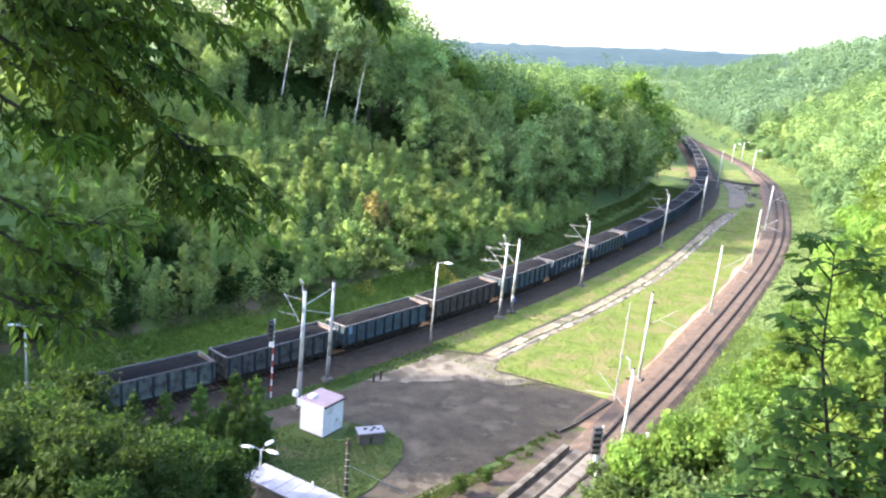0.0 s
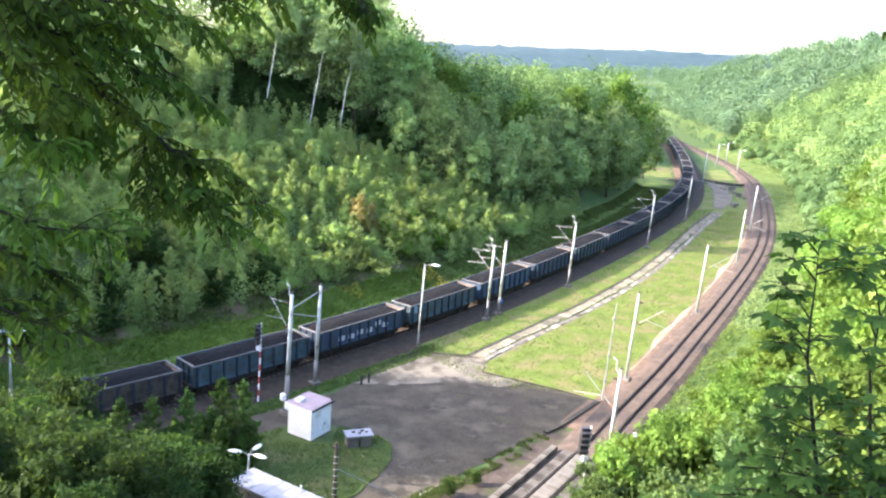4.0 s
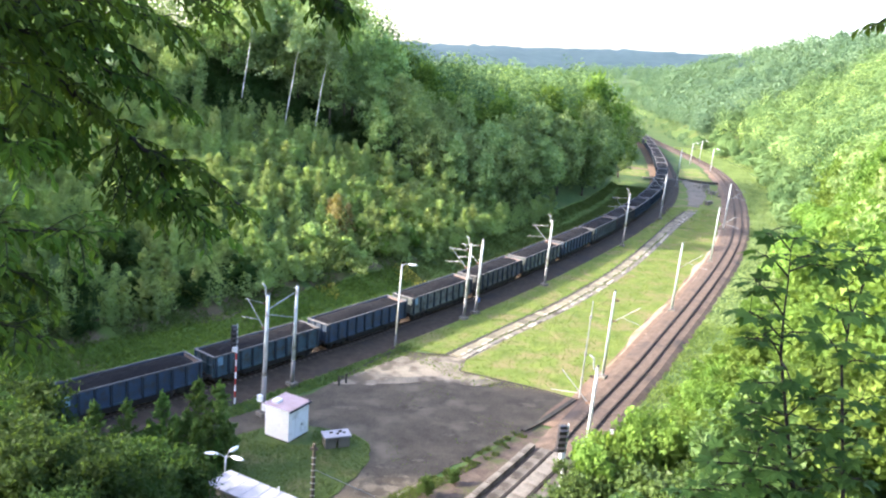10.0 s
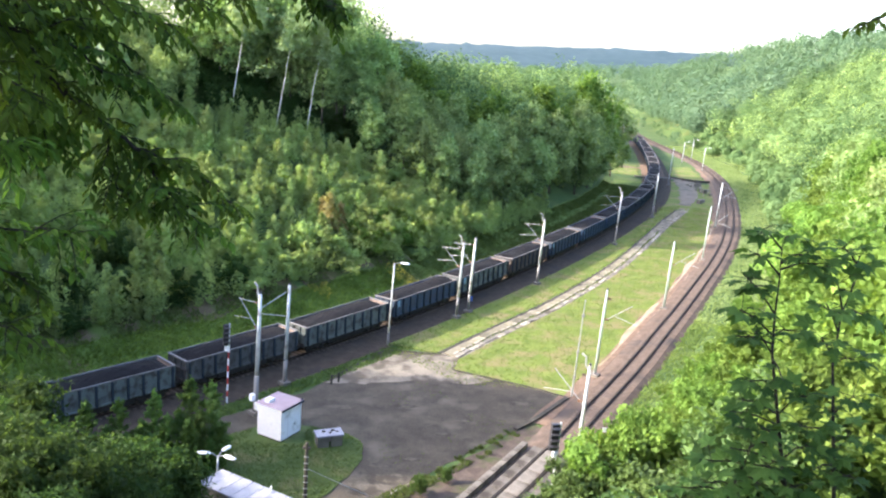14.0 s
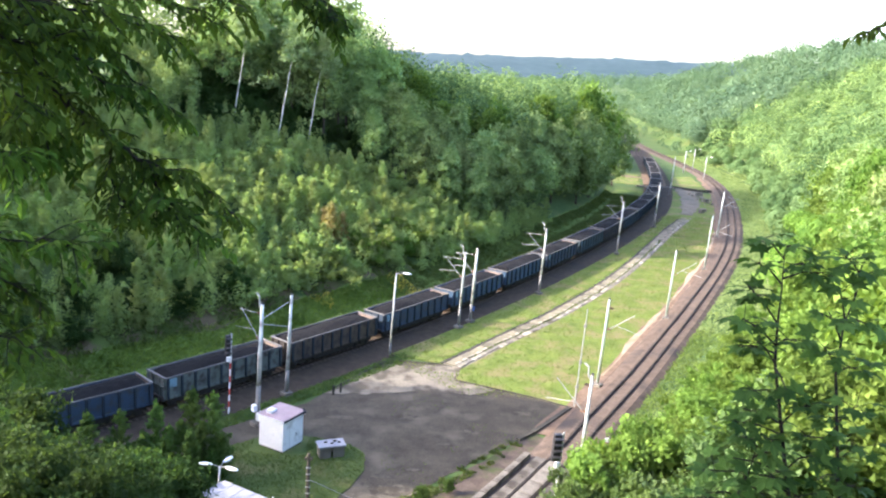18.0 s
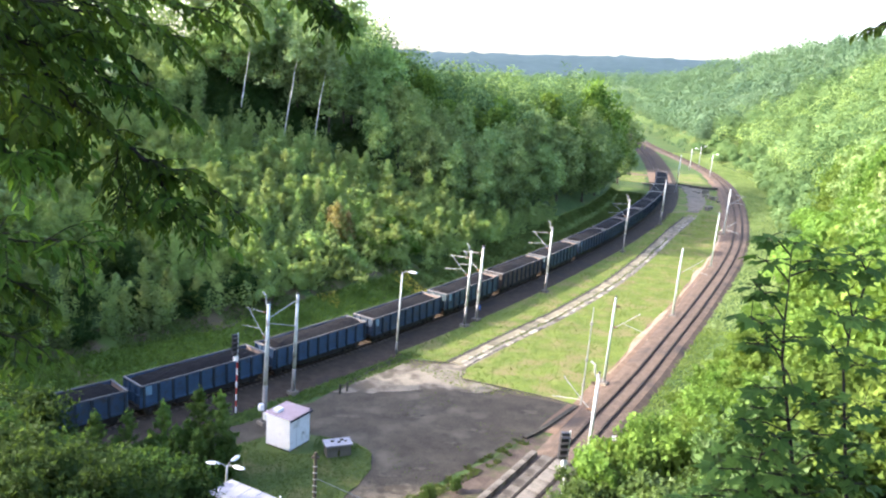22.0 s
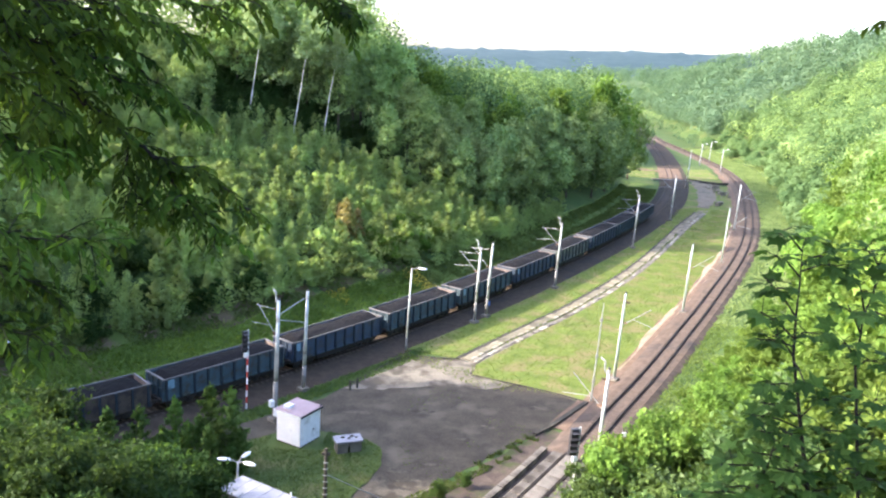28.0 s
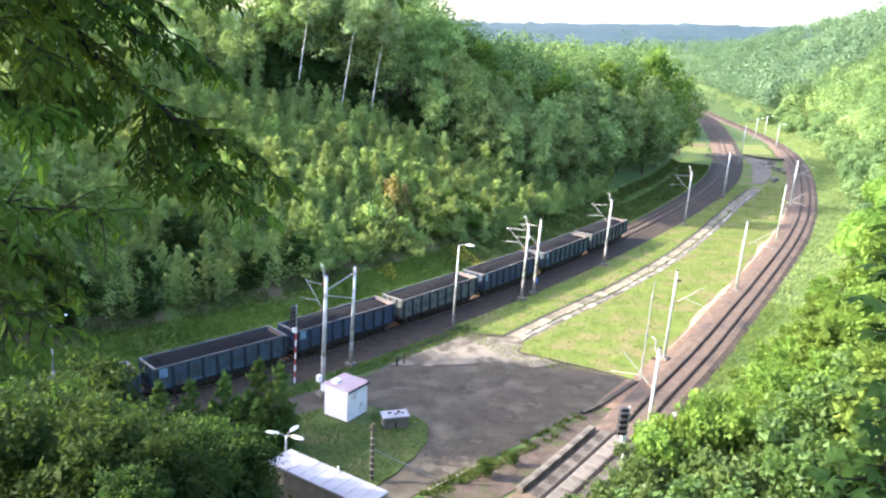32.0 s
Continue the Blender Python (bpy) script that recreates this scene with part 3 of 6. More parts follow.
# track crossing panels at the foot of the slope
cross = thing("track_crossing", pose(0, 0, 0), "pale concrete crossing panels beside and between the rails", "crossing", kind="structure")
for off, w, z, lab in ((-2.6, 0.55, 0.62, "raised concrete edge beam"), (-1.35, 0.9, 0.5, ""), (0.0, 1.2, 0.51, ""), (1.4, 0.9, 0.5, "")):
    for k in range(6):
        s = SR0 + 8.3 + k * 2.05
        p, q = at_s(RIGHT, RIGHT_S, s), at_s(RIGHT, RIGHT_S, s + 2.0)
        ang = math.degrees(math.atan2(*(q - p)[::-1]))
        bm = bmesh.new()
        box(bm, 0.02, 1.98, -off - w / 2, -off + w / 2, 0.1, z, 0.02)
        o = part("panel", bm, M["panel"], cross, lab)
        o.matrix_world = pose(p[0], p[1], 0, 0, 0, ang)

# pale drain slabs on the strip between the lawns
channel = thing("drain_path", pose(0, 0, 0), "bleached concrete slab path with a dark drain edge", "path", kind="structure")
rs = np.random.RandomState(11)
s = 0.2
while s < drain_s[-1] - 2:
    p, q = at_s(drain, drain_s, s), at_s(drain, drain_s, s + 1.45)
    ang = math.degrees(math.atan2(*(q - p)[::-1]))
    for off, w, z in ((0.9, 1.02, 0.14), (2.02, 0.5, 0.1)):
        if rs.rand() < (0.96 if s < 75 else 0.75):
            bm = bmesh.new()
            box(bm, 0.01, 1.47, -off - w / 2 + rs.uniform(-0.16, 0.16), -off + w / 2 + rs.uniform(-0.16, 0.16), -0.05, z + rs.uniform(-0.02, 0.03), 0.015)
            worn = off > 2 and rs.rand() < 0.55
            part("slab", bm, M["concrete"] if worn else M["slab"], channel).matrix_world = pose(p[0], p[1], 0, rs.uniform(-1.5, 1.5), rs.uniform(-1, 1), ang)
    s += 1.5
keepd = slice(0, int(len(drain) * 0.95))
ribbon("drain_edge", offset_line(drain, -0.26)[keepd], offset_line(drain, 0.16)[keepd], 0.1, 0.1, M["kerb"], "dark kerb along the slab path", "kerb", 0.2)
ribbon("path_bed", offset_line(drain, 0.16)[keepd], offset_line(drain, 2.6)[keepd], 0.058, 0.058, M["dust"], "weedy earth between the slabs of the path", "path")
for nm, pts, lab in (("kerb_yard", [(-10.0, 75.9), (-8.6, 78.5), (-7.2, 81.1), (-5.7, 83.8), (-5.2, 84.45), (-4.6, 84.5), (-2.4, 84.45), (0.4, 84.4)], "low dark kerb along the yard edge"), ("kerb_line", [(13.2, 74.9), (9.6, 69.6), (7.6, 67.2)], "dark concrete trough cover beside the ballast"), ("kerb_island", [(-0.6, 57.5), (-2.4, 55.2), (-4.4, 52.9)], "pale kerb at the yard corner"), ("kerb_lawn", [(2.1, 80.1), (9.6, 77.1), (13.2, 75.2)], "low earth kerb of the lawn")):
    ln, _ = spline(pts, 0.6)
    hk = 0.24 if nm == "kerb_line" else 0.1
    ribbon(nm, offset_line(ln, -hk * 0.9), offset_line(ln, hk * 0.9), hk, hk, M["slab"] if nm == "kerb_island" else M["kerb"], lab, "kerb", 0.2)

# ---- dirt road that crosses both lines beyond the wood ----
# reddish strip over the dark ballast paints its sunlit stretch at the crossing
qx = LEFT[(LEFT[:, 1] > 238) & (LEFT[:, 1] < 262)]
ribbon("lit_ballast_strip", offset_line(qx, -3.2), offset_line(qx, 3.4), 0.27, 0.27, M["ballast_red"], "reddish gravel strip painting the sunlit ballast at the crossing", "gravel", 0.2)
sheet("crossing_path", wobbly([(53.5, 236.8), (57, 236.4), (63.6, 237.2), (66.6, 234.6), (66.4, 233.2), (63.5, 235.4), (57, 235.0), (53.5, 235.4)], 1.2, 0.12, 31), 0.29, M["concrete"], "pale worn path across the track", "path", 0.3)
sheet("median_grass", wobbly([(64.4, 238.2), (67, 235.4), (70.8, 233.4), (73, 233.8), (76.6, 263), (69.4, 259)], 1.2, 0.15, 32), 0.5, M["lawn"], "raised grass patch between the two lines", "grass", 0.5)
ln, _ = spline([(63.6, 237.4), (66.6, 234.8), (70.7, 232.6), (74.2, 232.9)], 0.6)
ribbon("edge_wall", offset_line(ln, -0.2), offset_line(ln, 0.2), 0.62, 0.62, M["kerb"], "low dark edge wall below the grass patch", "wall", 0.65)
sheet("clearing_grass", wobbly([(44, 239), (55.4, 238.6), (59.6, 262), (52, 267), (43, 262)], 1.5, 0.3, 33), 0.06, M["lawn"], "sunlit yellow-green grass in the clearing", "grass", 0.1)
sheet("clearing_path", wobbly([(44, 256.5), (53, 254.5), (60.4, 252.5), (61.4, 255.5), (54, 258.6), (44.5, 261)], 1.2, 0.2, 36), 0.1, M["ballast_red"], "orange-brown dirt path through the clearing", "path", 0.12)
sheet("dirt_ramp", wobbly([(55.2, 192.5), (58.6, 205.2), (62.4, 221), (64.4, 235), (66.4, 233.6), (69.4, 231.6), (67.6, 224.5), (65.4, 214), (62.8, 204), (57.4, 191.5)], 1.4, 0.3, 34), 0.13, M["ramp"], "grey trodden dirt road between the lines", "road", 0.1)
# pale dusty sheet, also painting the sunlit zone of the yard
sheet("lit_dust_patch", wobbly([(-10.6, 74.6), (-8.2, 78.4), (-5.6, 83.4), (-1, 83.9), (3.0, 84.0), (1.8, 80.6), (6.0, 78.0), (3.5, 76.6), (-1, 76.8), (-5, 75.6), (-9, 74.6)], 0.9, 0.22, 12), 0.028, M["dust"], "pale dusty patch painting the sunlit part of the asphalt", "dust", 0.02)
sheet("soil_strip", wobbly([(7.6, 67.2), (5.0, 63.6), (2.7, 60.6), (-0.4, 57.0), (-2.4, 54.6), (-4.6, 51.8), (-1, 50.6), (2.3, 54.6), (5.0, 58.8), (8.2, 63.6), (10.6, 67.4), (9.2, 69.0)], 0.9, 0.14, 41), 0.035, M["gravel"], "weedy brown gravel strip beside the crossing panels", "soil", 0.05)
for k, (x, y, a_, b_) in enumerate(((-4.4, 55.8, 1.9, 1.1), (-2.6, 57.4, 1.2, 0.7), (-5.6, 57.6, 0.9, 0.5), (-3.6, 59.2, 1.0, 0.35), (-1.2, 60.6, 0.7, 0.25), (3.4, 68.2, 1.1, 0.35), (-2.6, 70.6, 1.4, 0.35), (1.2, 65.4, 0.9, 0.25), (8.6, 73.0, 1.0, 0.5), (-8.4, 69.4, 1.3, 0.4))):
    ring = [(x + a_ * math.cos(j * 0.45) * (1 + 0.28 * math.sin(j * 2.3 + k)), y + b_ * math.sin(j * 0.45) * (1 + 0.28 * math.cos(j * 1.9 + k))) for j in range(14)]
    sheet("yard_wear", ring, 0.03, M["asphalt_pale"], "pale worn patch on the asphalt", "wear", 0.02)


# ---- plants ----


def leaves(rs, centres, out, size, long=1.5, bend=0.6, tri=False):
    """Leaf cards: a pointed blade at each centre, its face roughly along the given outward way."""
    k = len(centres)
    nrm = out + rs.normal(0, bend, (k, 3))
    nrm /= np.linalg.norm(nrm, axis=1)[:, None] + 1e-9
    ref = rs.normal(0, 1, (k, 3))
    ref[:, 2] -= 0.6
    u = np.cross(nrm, ref)
    u /= np.linalg.norm(u, axis=1)[:, None] + 1e-9
    w = np.cross(nrm, u)
    s = (size * rs.uniform(0.6, 1.35, k))[:, None]
    if tri:
        return np.stack([centres - w * s * 0.6 - u * s * 0.55, centres - w * s * 0.4 + u * s * 0.6, centres + w * s * long * 0.62], 1)
    return np.stack([centres - w * s * long / 2, centres + u * s / 2 - w * s * 0.1, centres + w * s * long / 2, centres - u * s / 2 - w * s * 0.1], 1)


def core(rs, c, r, tri=False, n_u=5, n_v=3):
    """A lumpy inner mass of leaves, as quads."""
    out = []
    rad = r * rs.uniform(0.75, 1.1, (n_v + 1, n_u))
    rad[:, -1] = rad[:, 0]
    def p(i, j):
        th, ph = math.pi * i / n_v, 2 * math.pi * (j % n_u) / n_u
        q = rad[i, j % n_u] if 0 < i < n_v else r * 0.9
        return (c[0] + q * math.sin(th) * math.cos(ph), c[1] + q * math.sin(th) * math.sin(ph), c[2] + q * math.cos(th))
    for i in range(n_v):
        for j in range(n_u):
            q = [p(i, j), p(i + 1, j), p(i + 1, j + 1), p(i, j + 1)]
            out += [q[:3], [q[0], q[2], q[3]]] if tri else [q]
    return np.array(out)


def lobed(rs, lobes, per, leaf, bend=0.85, with_core=True, long=1.5, tri=True, cores=1.0):
    """Faces of a crown made of lobes (x, y, z, radius)."""
    quads = []
    for x, y, z, r in lobes:
        d = rs.normal(0, 1, (per, 3))
        d[:, 2] = np.abs(d[:, 2]) * 0.9 - 0.35
        d /= np.linalg.norm(d, axis=1)[:, None]
        rad = r * (0.42 + 0.82 * rs.rand(per) ** 0.8)
        stretch = np.array([rs.uniform(0.75, 1.2), rs.uniform(0.75, 1.2), rs.uniform(0.8, 1.45)])
        quads.append(leaves(rs, np.array([x, y, z]) + d * rad[:, None] * stretch, d, leaf, long, bend, tri))
        if with_core and r > 0.45 and (cores >= 1 or rs.rand() < cores):
            quads.append(core(rs, (x, y, z), r * 0.5, tri, 4, 2))
    return np.vstack(quads)


def tree_lobes(rs, height_m, radius, clear, n, top=0.55):
    """Lobes that fill an uneven crown, broad in the middle and narrower at its top."""
    out = []
    for k in range(n):
        u = (k + 0.5) / n
        z = clear + (height_m - clear) * (0.12 + 0.83 * u)
        prof = math.sin(math.pi * min(0.97, 0.16 + 0.8 * u)) ** 0.7
        a = k * 2.4 + rs.uniform(-0.5, 0.5)
        d = radius * prof * rs.uniform(0.25, 0.92) * (1 if u < 0.9 else 0.3)
        out.append((d * math.cos(a), d * math.sin(a), z, radius * rs.uniform(0.24, 0.44) * (0.75 + 0.35 * prof)))
    return out


def trunk_mesh(name, rs, height_m, r, material, lean=0.3, limbs=5, clear=0.35, sides=7):
    bm = bmesh.new()
    pts, p = [], Vector((0, 0, -0.4))
    for k in range(7):
        pts.append(p.copy())
        p = p + Vector((rs.normal(0, lean * 0.3), rs.normal(0, lean * 0.3), height_m * 0.88 / 6))
    rad = [r * (1.25 if k == 0 else 1 - 0.14 * k) for k in range(7)]
    for k in range(6):
        tube(bm, pts[k], pts[k + 1], rad[k], rad[k + 1], sides)
    for k in range(limbs):
        u = clear + (0.9 - clear) * (k + 0.5) / limbs
        i = min(5, int(u * 6))
        a = k * 2.4 + rs.uniform(-0.4, 0.4)
        ln = height_m * 0.2 * (1.2 - u)
        e = pts[i] + Vector((math.cos(a) * ln, math.sin(a) * ln, ln * 0.8))
        tube(bm, pts[i], e, rad[i] * 0.45, rad[i] * 0.15, 5)
    return from_bm(name, bm, material, True)


def dome(rs, x, y, z, h, r, count, leaf, bend=0.4, low=-0.35):
    """A rounded, billowing crown of small leaves, for trees that stand far off."""
    d = rs.normal(0, 1, (count, 3))
    d /= np.linalg.norm(d, axis=1)[:, None]
    d[:, 2] = np.where(d[:, 2] < low, -d[:, 2], d[:, 2])
    bumps = rs.normal(0, 1, (9, 3))
    bumps[:, 2] = np.abs(bumps[:, 2])
    bumps /= np.linalg.norm(bumps, axis=1)[:, None]
    near = np.clip(d @ bumps.T, 0, 1).max(1)
    rad = 0.72 + 0.36 * near ** 4 + rs.normal(0, 0.04, count)
    c = np.array([x, y, z + h * 0.55])
    size = np.array([r * rs.uniform(0.85, 1.15), r * rs.uniform(0.85, 1.15), h * 0.48])
    out = d + 0.9 * (bumps[(d @ bumps.T).argmax(1)]) * 0.5
    rad *= np.where(rs.rand(count) < 0.22, 0.7, 1.0)
    return leaves(rs, c + d * rad[:, None] * size, out, leaf, 1.3, bend, True)


class Kind:
    """Variants of one kind of plant, whose meshes are shared."""

    def __init__(self, name, label, category, group, leaf_material, seed, variants, make, trunk=None):
        self.made, self.raw, self.count = [], [], 0
        for k in range(variants):
            rs = np.random.RandomState(seed + k)
            crown, lobes_h = make(rs)
            self.raw.append(crown)
            me = quads_mesh(name + "_crown", crown, crown.shape[1], leaf_material)
            tk = trunk(rs) if trunk else None
            self.made.append((me, tk))
        self.name, self.label, self.category, self.group = name, label, category, group

    def put(self, x, y, z, scale=1.0, turn=0.0, squash=1.0, tilt=0.0, label=None, crown_material=None):
        me, tk = self.made[self.count % len(self.made)]
        self.count += 1
        m = pose(x, y, z, tilt, 0, turn) @ Matrix.Diagonal((scale, scale, scale * squash, 1))
        if tk is None:
            ob = new(self.name, me)
            ob.matrix_world = m
            return tagged(ob, label or self.label, self.category, self.group)
        ob = new(self.name)
        ob.matrix_world = m
        tagged(ob, label or self.label, self.category, self.group)
        part("trunk", tk, None, ob)
        part("crown", me, None, ob)
        return ob


def shrub_make(h, r, n, per, leaf, bend=0.85):
    def make(rs):
        lobes = [(rs.normal(0, r * 0.45), rs.normal(0, r * 0.45), h * rs.uniform(0.16, 0.66), r * rs.uniform(0.24, 0.44)) for _ in range(n + 2)]
        lobes += [(rs.normal(0, r * 0.34), rs.normal(0, r * 0.34), h * rs.uniform(0.6, 1.0), r * rs.uniform(0.1, 0.2)) for _ in range(n)]
        return lobed(rs, lobes, per, leaf, bend, cores=0.6), None
    return make


def feathery_make(h, r, shoots, per, leaf):
    """A loose bush of arching leafy shoots."""
    def make(rs):
        out = []
        for k in range(shoots):
            a, u = k * 2.4 + rs.uniform(-0.6, 0.6), rs.rand()
            reach = r * rs.uniform(0.05, 0.75) * (1.1 - 0.6 * u)
            p = np.array([math.cos(a) * reach, math.sin(a) * reach, h * (0.12 + 0.62 * u)])
            way = np.array([math.cos(a) * rs.uniform(0.2, 0.9), math.sin(a) * rs.uniform(0.2, 0.9), rs.uniform(0.45, 1.2)])
            way /= np.linalg.norm(way)
            ln = r * rs.uniform(0.32, 0.62)
            t_ = rs.rand(per, 1) ** 0.8
            c = p + way * ln * t_ + np.array([0, 0, -0.22 * ln]) * t_ ** 2 + rs.normal(0, 1, (per, 3)) * ln * (0.26 - 0.18 * t_)
            out.append(leaves(rs, c, np.tile(way * 0.4 + np.array([0, 0, 0.7]), (per, 1)), leaf, 1.7, 0.7, True))
            if k % 3 == 0:
                out.append(core(rs, p + way * ln * 0.2, ln * 0.3, True, 4, 2))
        return np.vstack(out), None
    return make


def tree_make(h, r, clear, n, per, leaf):
    def make(rs):
        return lobed(rs, tree_lobes(rs, h, r, clear, n), per, leaf, 1.1), None
    return make


def sapling_make(h, r, count, leaf, taper=0.8):
    """A slender young tree: leafy side shoots that shorten towards a pointed tip."""
    def make(rs):
        out = []
        shoots = 34
        per = max(6, count // shoots)
        for k in range(shoots):
            u = (k + 0.5) / shoots
            a = k * 2.4 + rs.uniform(-0.5, 0.5)
            ln = r * (1 - u) ** taper * rs.uniform(0.75, 1.25) + 0.12
            base = np.array([0, 0, h * (0.06 + 0.9 * u)])
            way = np.array([math.cos(a), math.sin(a), rs.uniform(0.35, 0.9)])
            t_ = rs.rand(per, 1) ** 0.7
            c = base + way * ln * t_ + rs.normal(0, leaf * 0.55, (per, 3))
            out.append(leaves(rs, c, np.tile(way * 0.6 + np.array([0, 0, 0.5]), (per, 1)), leaf, 1.6, 0.6, True))
        tip = np.stack([np.zeros(8), np.zeros(8), h * np.linspace(0.92, 1.03, 8)], 1)
        out.append(leaves(rs, tip, np.tile([0.2, 0, 0.4], (8, 1)), leaf * 0.8, 1.8, 0.6, True))
        for u in (0.12, 0.25, 0.4):
            out.append(core(rs, (0, 0, h * u), r * (0.5 - 0.5 * u), True))
        return np.vstack(out), None
    return make


shrubs = Kind("shrub", "leafy green shrub on the grassy slope", "shrub", "shrubs on the slope", M["leaf_shrub"], 20, 6, shrub_make(3.6, 2.1, 9, 120, 0.2, 1.3))
# shrubs in darkened leaves that stand for shade low on the slope
shade_shrubs = Kind("shrub", "leafy shrub low on the slope, leaves darkened for shade", "shrub", "shrubs on the slope", M["leaf_slope"], 26, 4, shrub_make(3.6, 2.1, 9, 120, 0.2, 1.3))
saplings = Kind("sapling", "slender pale green young tree among shrubs", "young tree", "young trees on the slope", M["leaf_shrub"], 40, 5, sapling_make(5.2, 1.35, 1500, 0.16, 0.7))
brights = Kind("bush", "sunlit bright green broadleaf bush", "bush", "bushes on the sunny slope", M["leaf_bright"], 60, 6, shrub_make(4.2, 2.9, 8, 130, 0.27, 1.1))
oaks = Kind("tree", "tall dense green broadleaf tree of the wood", "tree", "trees of the wood", M["leaf_forest"], 80, 6, tree_make(17, 4.6, 2.5, 26, 125, 0.36), lambda rs: trunk_mesh("trunk", rs, 15, 0.24, M["bark"]))
darks = Kind("tree", "dark green broadleaf tree at the wood's edge", "tree", "trees of the wood", M["leaf_dark"], 100, 5, tree_make(14, 4.4, 0.8, 26, 125, 0.36), lambda rs: trunk_mesh("trunk", rs, 12, 0.2, M["bark"]))
limes = Kind("tree", "sunlit yellow-green broadleaf tree on the hillside", "tree", "trees of the sunny hillside", M["leaf_bright"], 120, 6, tree_make(12, 4.6, 0.6, 26, 125, 0.36), lambda rs: trunk_mesh("trunk", rs, 10, 0.2, M["bark"]))
birches = Kind("birch_tree", "tall birch with slim white leaning trunk", "tree", "birches at the wood's edge", M["leaf_birch"], 140, 3, tree_make(19, 3.1, 10.0, 16, 150, 0.3), lambda rs: trunk_mesh("trunk", rs, 18, 0.115, M["birch"], 0.4, 0, 0.75))

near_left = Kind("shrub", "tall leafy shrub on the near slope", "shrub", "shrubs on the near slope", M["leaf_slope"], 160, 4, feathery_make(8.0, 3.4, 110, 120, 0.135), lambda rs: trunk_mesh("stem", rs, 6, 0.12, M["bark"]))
near_right = Kind("bush", "large sunlit green bush on the near slope", "bush", "bushes on the near slope", M["leaf_bright"], 170, 4, feathery_make(6.0, 3.2, 110, 100, 0.165), lambda rs: trunk_mesh("stem", rs, 4.5, 0.1, M["bark"]))
# same bush as near_right, in leaves darkened to look shaded
near_shade = Kind("bush", "bush on the near slope, shade put into its leaf colour", "bush", "bushes on the near slope", M["leaf_shade"], 190, 3, feathery_make(6.0, 3.2, 110, 110, 0.15), lambda rs: trunk_mesh("stem", rs, 4.5, 0.1, M["bark"]))
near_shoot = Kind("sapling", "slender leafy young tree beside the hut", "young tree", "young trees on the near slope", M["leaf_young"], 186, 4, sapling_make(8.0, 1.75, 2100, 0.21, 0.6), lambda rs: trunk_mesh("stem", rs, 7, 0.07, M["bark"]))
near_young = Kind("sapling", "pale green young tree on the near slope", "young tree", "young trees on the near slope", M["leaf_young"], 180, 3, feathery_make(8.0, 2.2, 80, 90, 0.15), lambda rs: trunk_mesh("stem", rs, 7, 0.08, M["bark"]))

rs = np.random.RandomState(7)


def wood_y(b):
    """How far out the dark wood begins, by bearing from the viewpoint on the slope."""
    return np.interp(b, [-0.75, -0.6, -0.43, -0.35, -0.29, -0.2, -0.155, -0.085, -0.04, 0.02, 0.06, 0.1, 0.153, 0.19, 0.21], [96, 108, 121, 127, 133, 138.5, 140, 141.5, 142, 141, 144, 155, 180, 211, 254])


# left slope: shrubs and young trees below the wood
cand = []
for yy in np.arange(48, 168, 3.0):
    for xx in np.arange(-88, 30, 3.0):
        cand.append((xx + rs.uniform(-1.4, 1.4), yy + rs.uniform(-1.4, 1.4)))
cand = np.array(cand)
off = -side_of(L4, cand)
zc = height(cand[:, 0], cand[:, 1])
for (x, y), o, z in zip(cand, off, zc):
    if (13.6 if y < 112 else 12.5) < o and y < wood_y(x / y) + 1.0 and y > 62 - 0.2 * x - 30 and x > -0.62 * y - 12:
        r = rs.rand()
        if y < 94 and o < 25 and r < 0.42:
            shade_shrubs.put(x, y, z - 0.25, rs.uniform(0.75, 1.2), rs.uniform(0, 360), rs.uniform(0.8, 1.2))
        elif r < 0.4:
            shrubs.put(x, y, z - 0.25, rs.uniform(0.75, 1.15), rs.uniform(0, 360), rs.uniform(0.8, 1.2))
        else:
            saplings.put(x, y, z - 0.2, rs.uniform(0.7, 1.12), rs.uniform(0, 360), rs.uniform(0.9, 1.2))
# the low growth that fills the gaps between them
rs_low = np.random.RandomState(71)
xy = np.stack([rs_low.uniform(-90, 30, 5200), rs_low.uniform(46, 160, 5200)], 1)
off = -side_of(L4, xy)
ok = (off > np.where(xy[:, 1] < 112, 13.6, 11.5)) & (xy[:, 1] < wood_y(xy[:, 0] / xy[:, 1]) + 7) & (xy[:, 1] > 32 - 0.2 * xy[:, 0]) & (xy[:, 0] > -0.62 * xy[:, 1] - 8)
low_growth = []
for x, y in xy[ok]:
    raw = saplings.raw[rs_low.randint(len(saplings.raw))]
    raw = raw[rs_low.rand(len(raw)) < 0.21]
    k, a = rs_low.uniform(0.35, 0.78), rs_low.uniform(0, 6.28)
    turn = np.array([[math.cos(a), -math.sin(a), 0], [math.sin(a), math.cos(a), 0], [0, 0, 1]])
    low_growth.append(raw @ turn.T * k * np.array([1.25, 1.25, 1.0]) + np.array([x, y, h1(x, y) - 0.15]))
tagged(new("undergrowth", quads_mesh("undergrowth", np.vstack(low_growth), 3, M["leaf_shrub"])), "pale green undergrowth between the young trees", "undergrowth", kind="stuff")

# left wood: the trees along its edge are things, the mass behind them is one wood
MASS = {"leaf_hill": [], "leaf_forest": [], "leaf_bright": []}


def mass_tree(rs, x, y, z, h, r, mat):
    MASS[mat].append(dome(rs, x, y, z, h, r, 420, 0.42, 0.38))


def wood_top(b):
    """Height of the grown trees well inside the wood."""
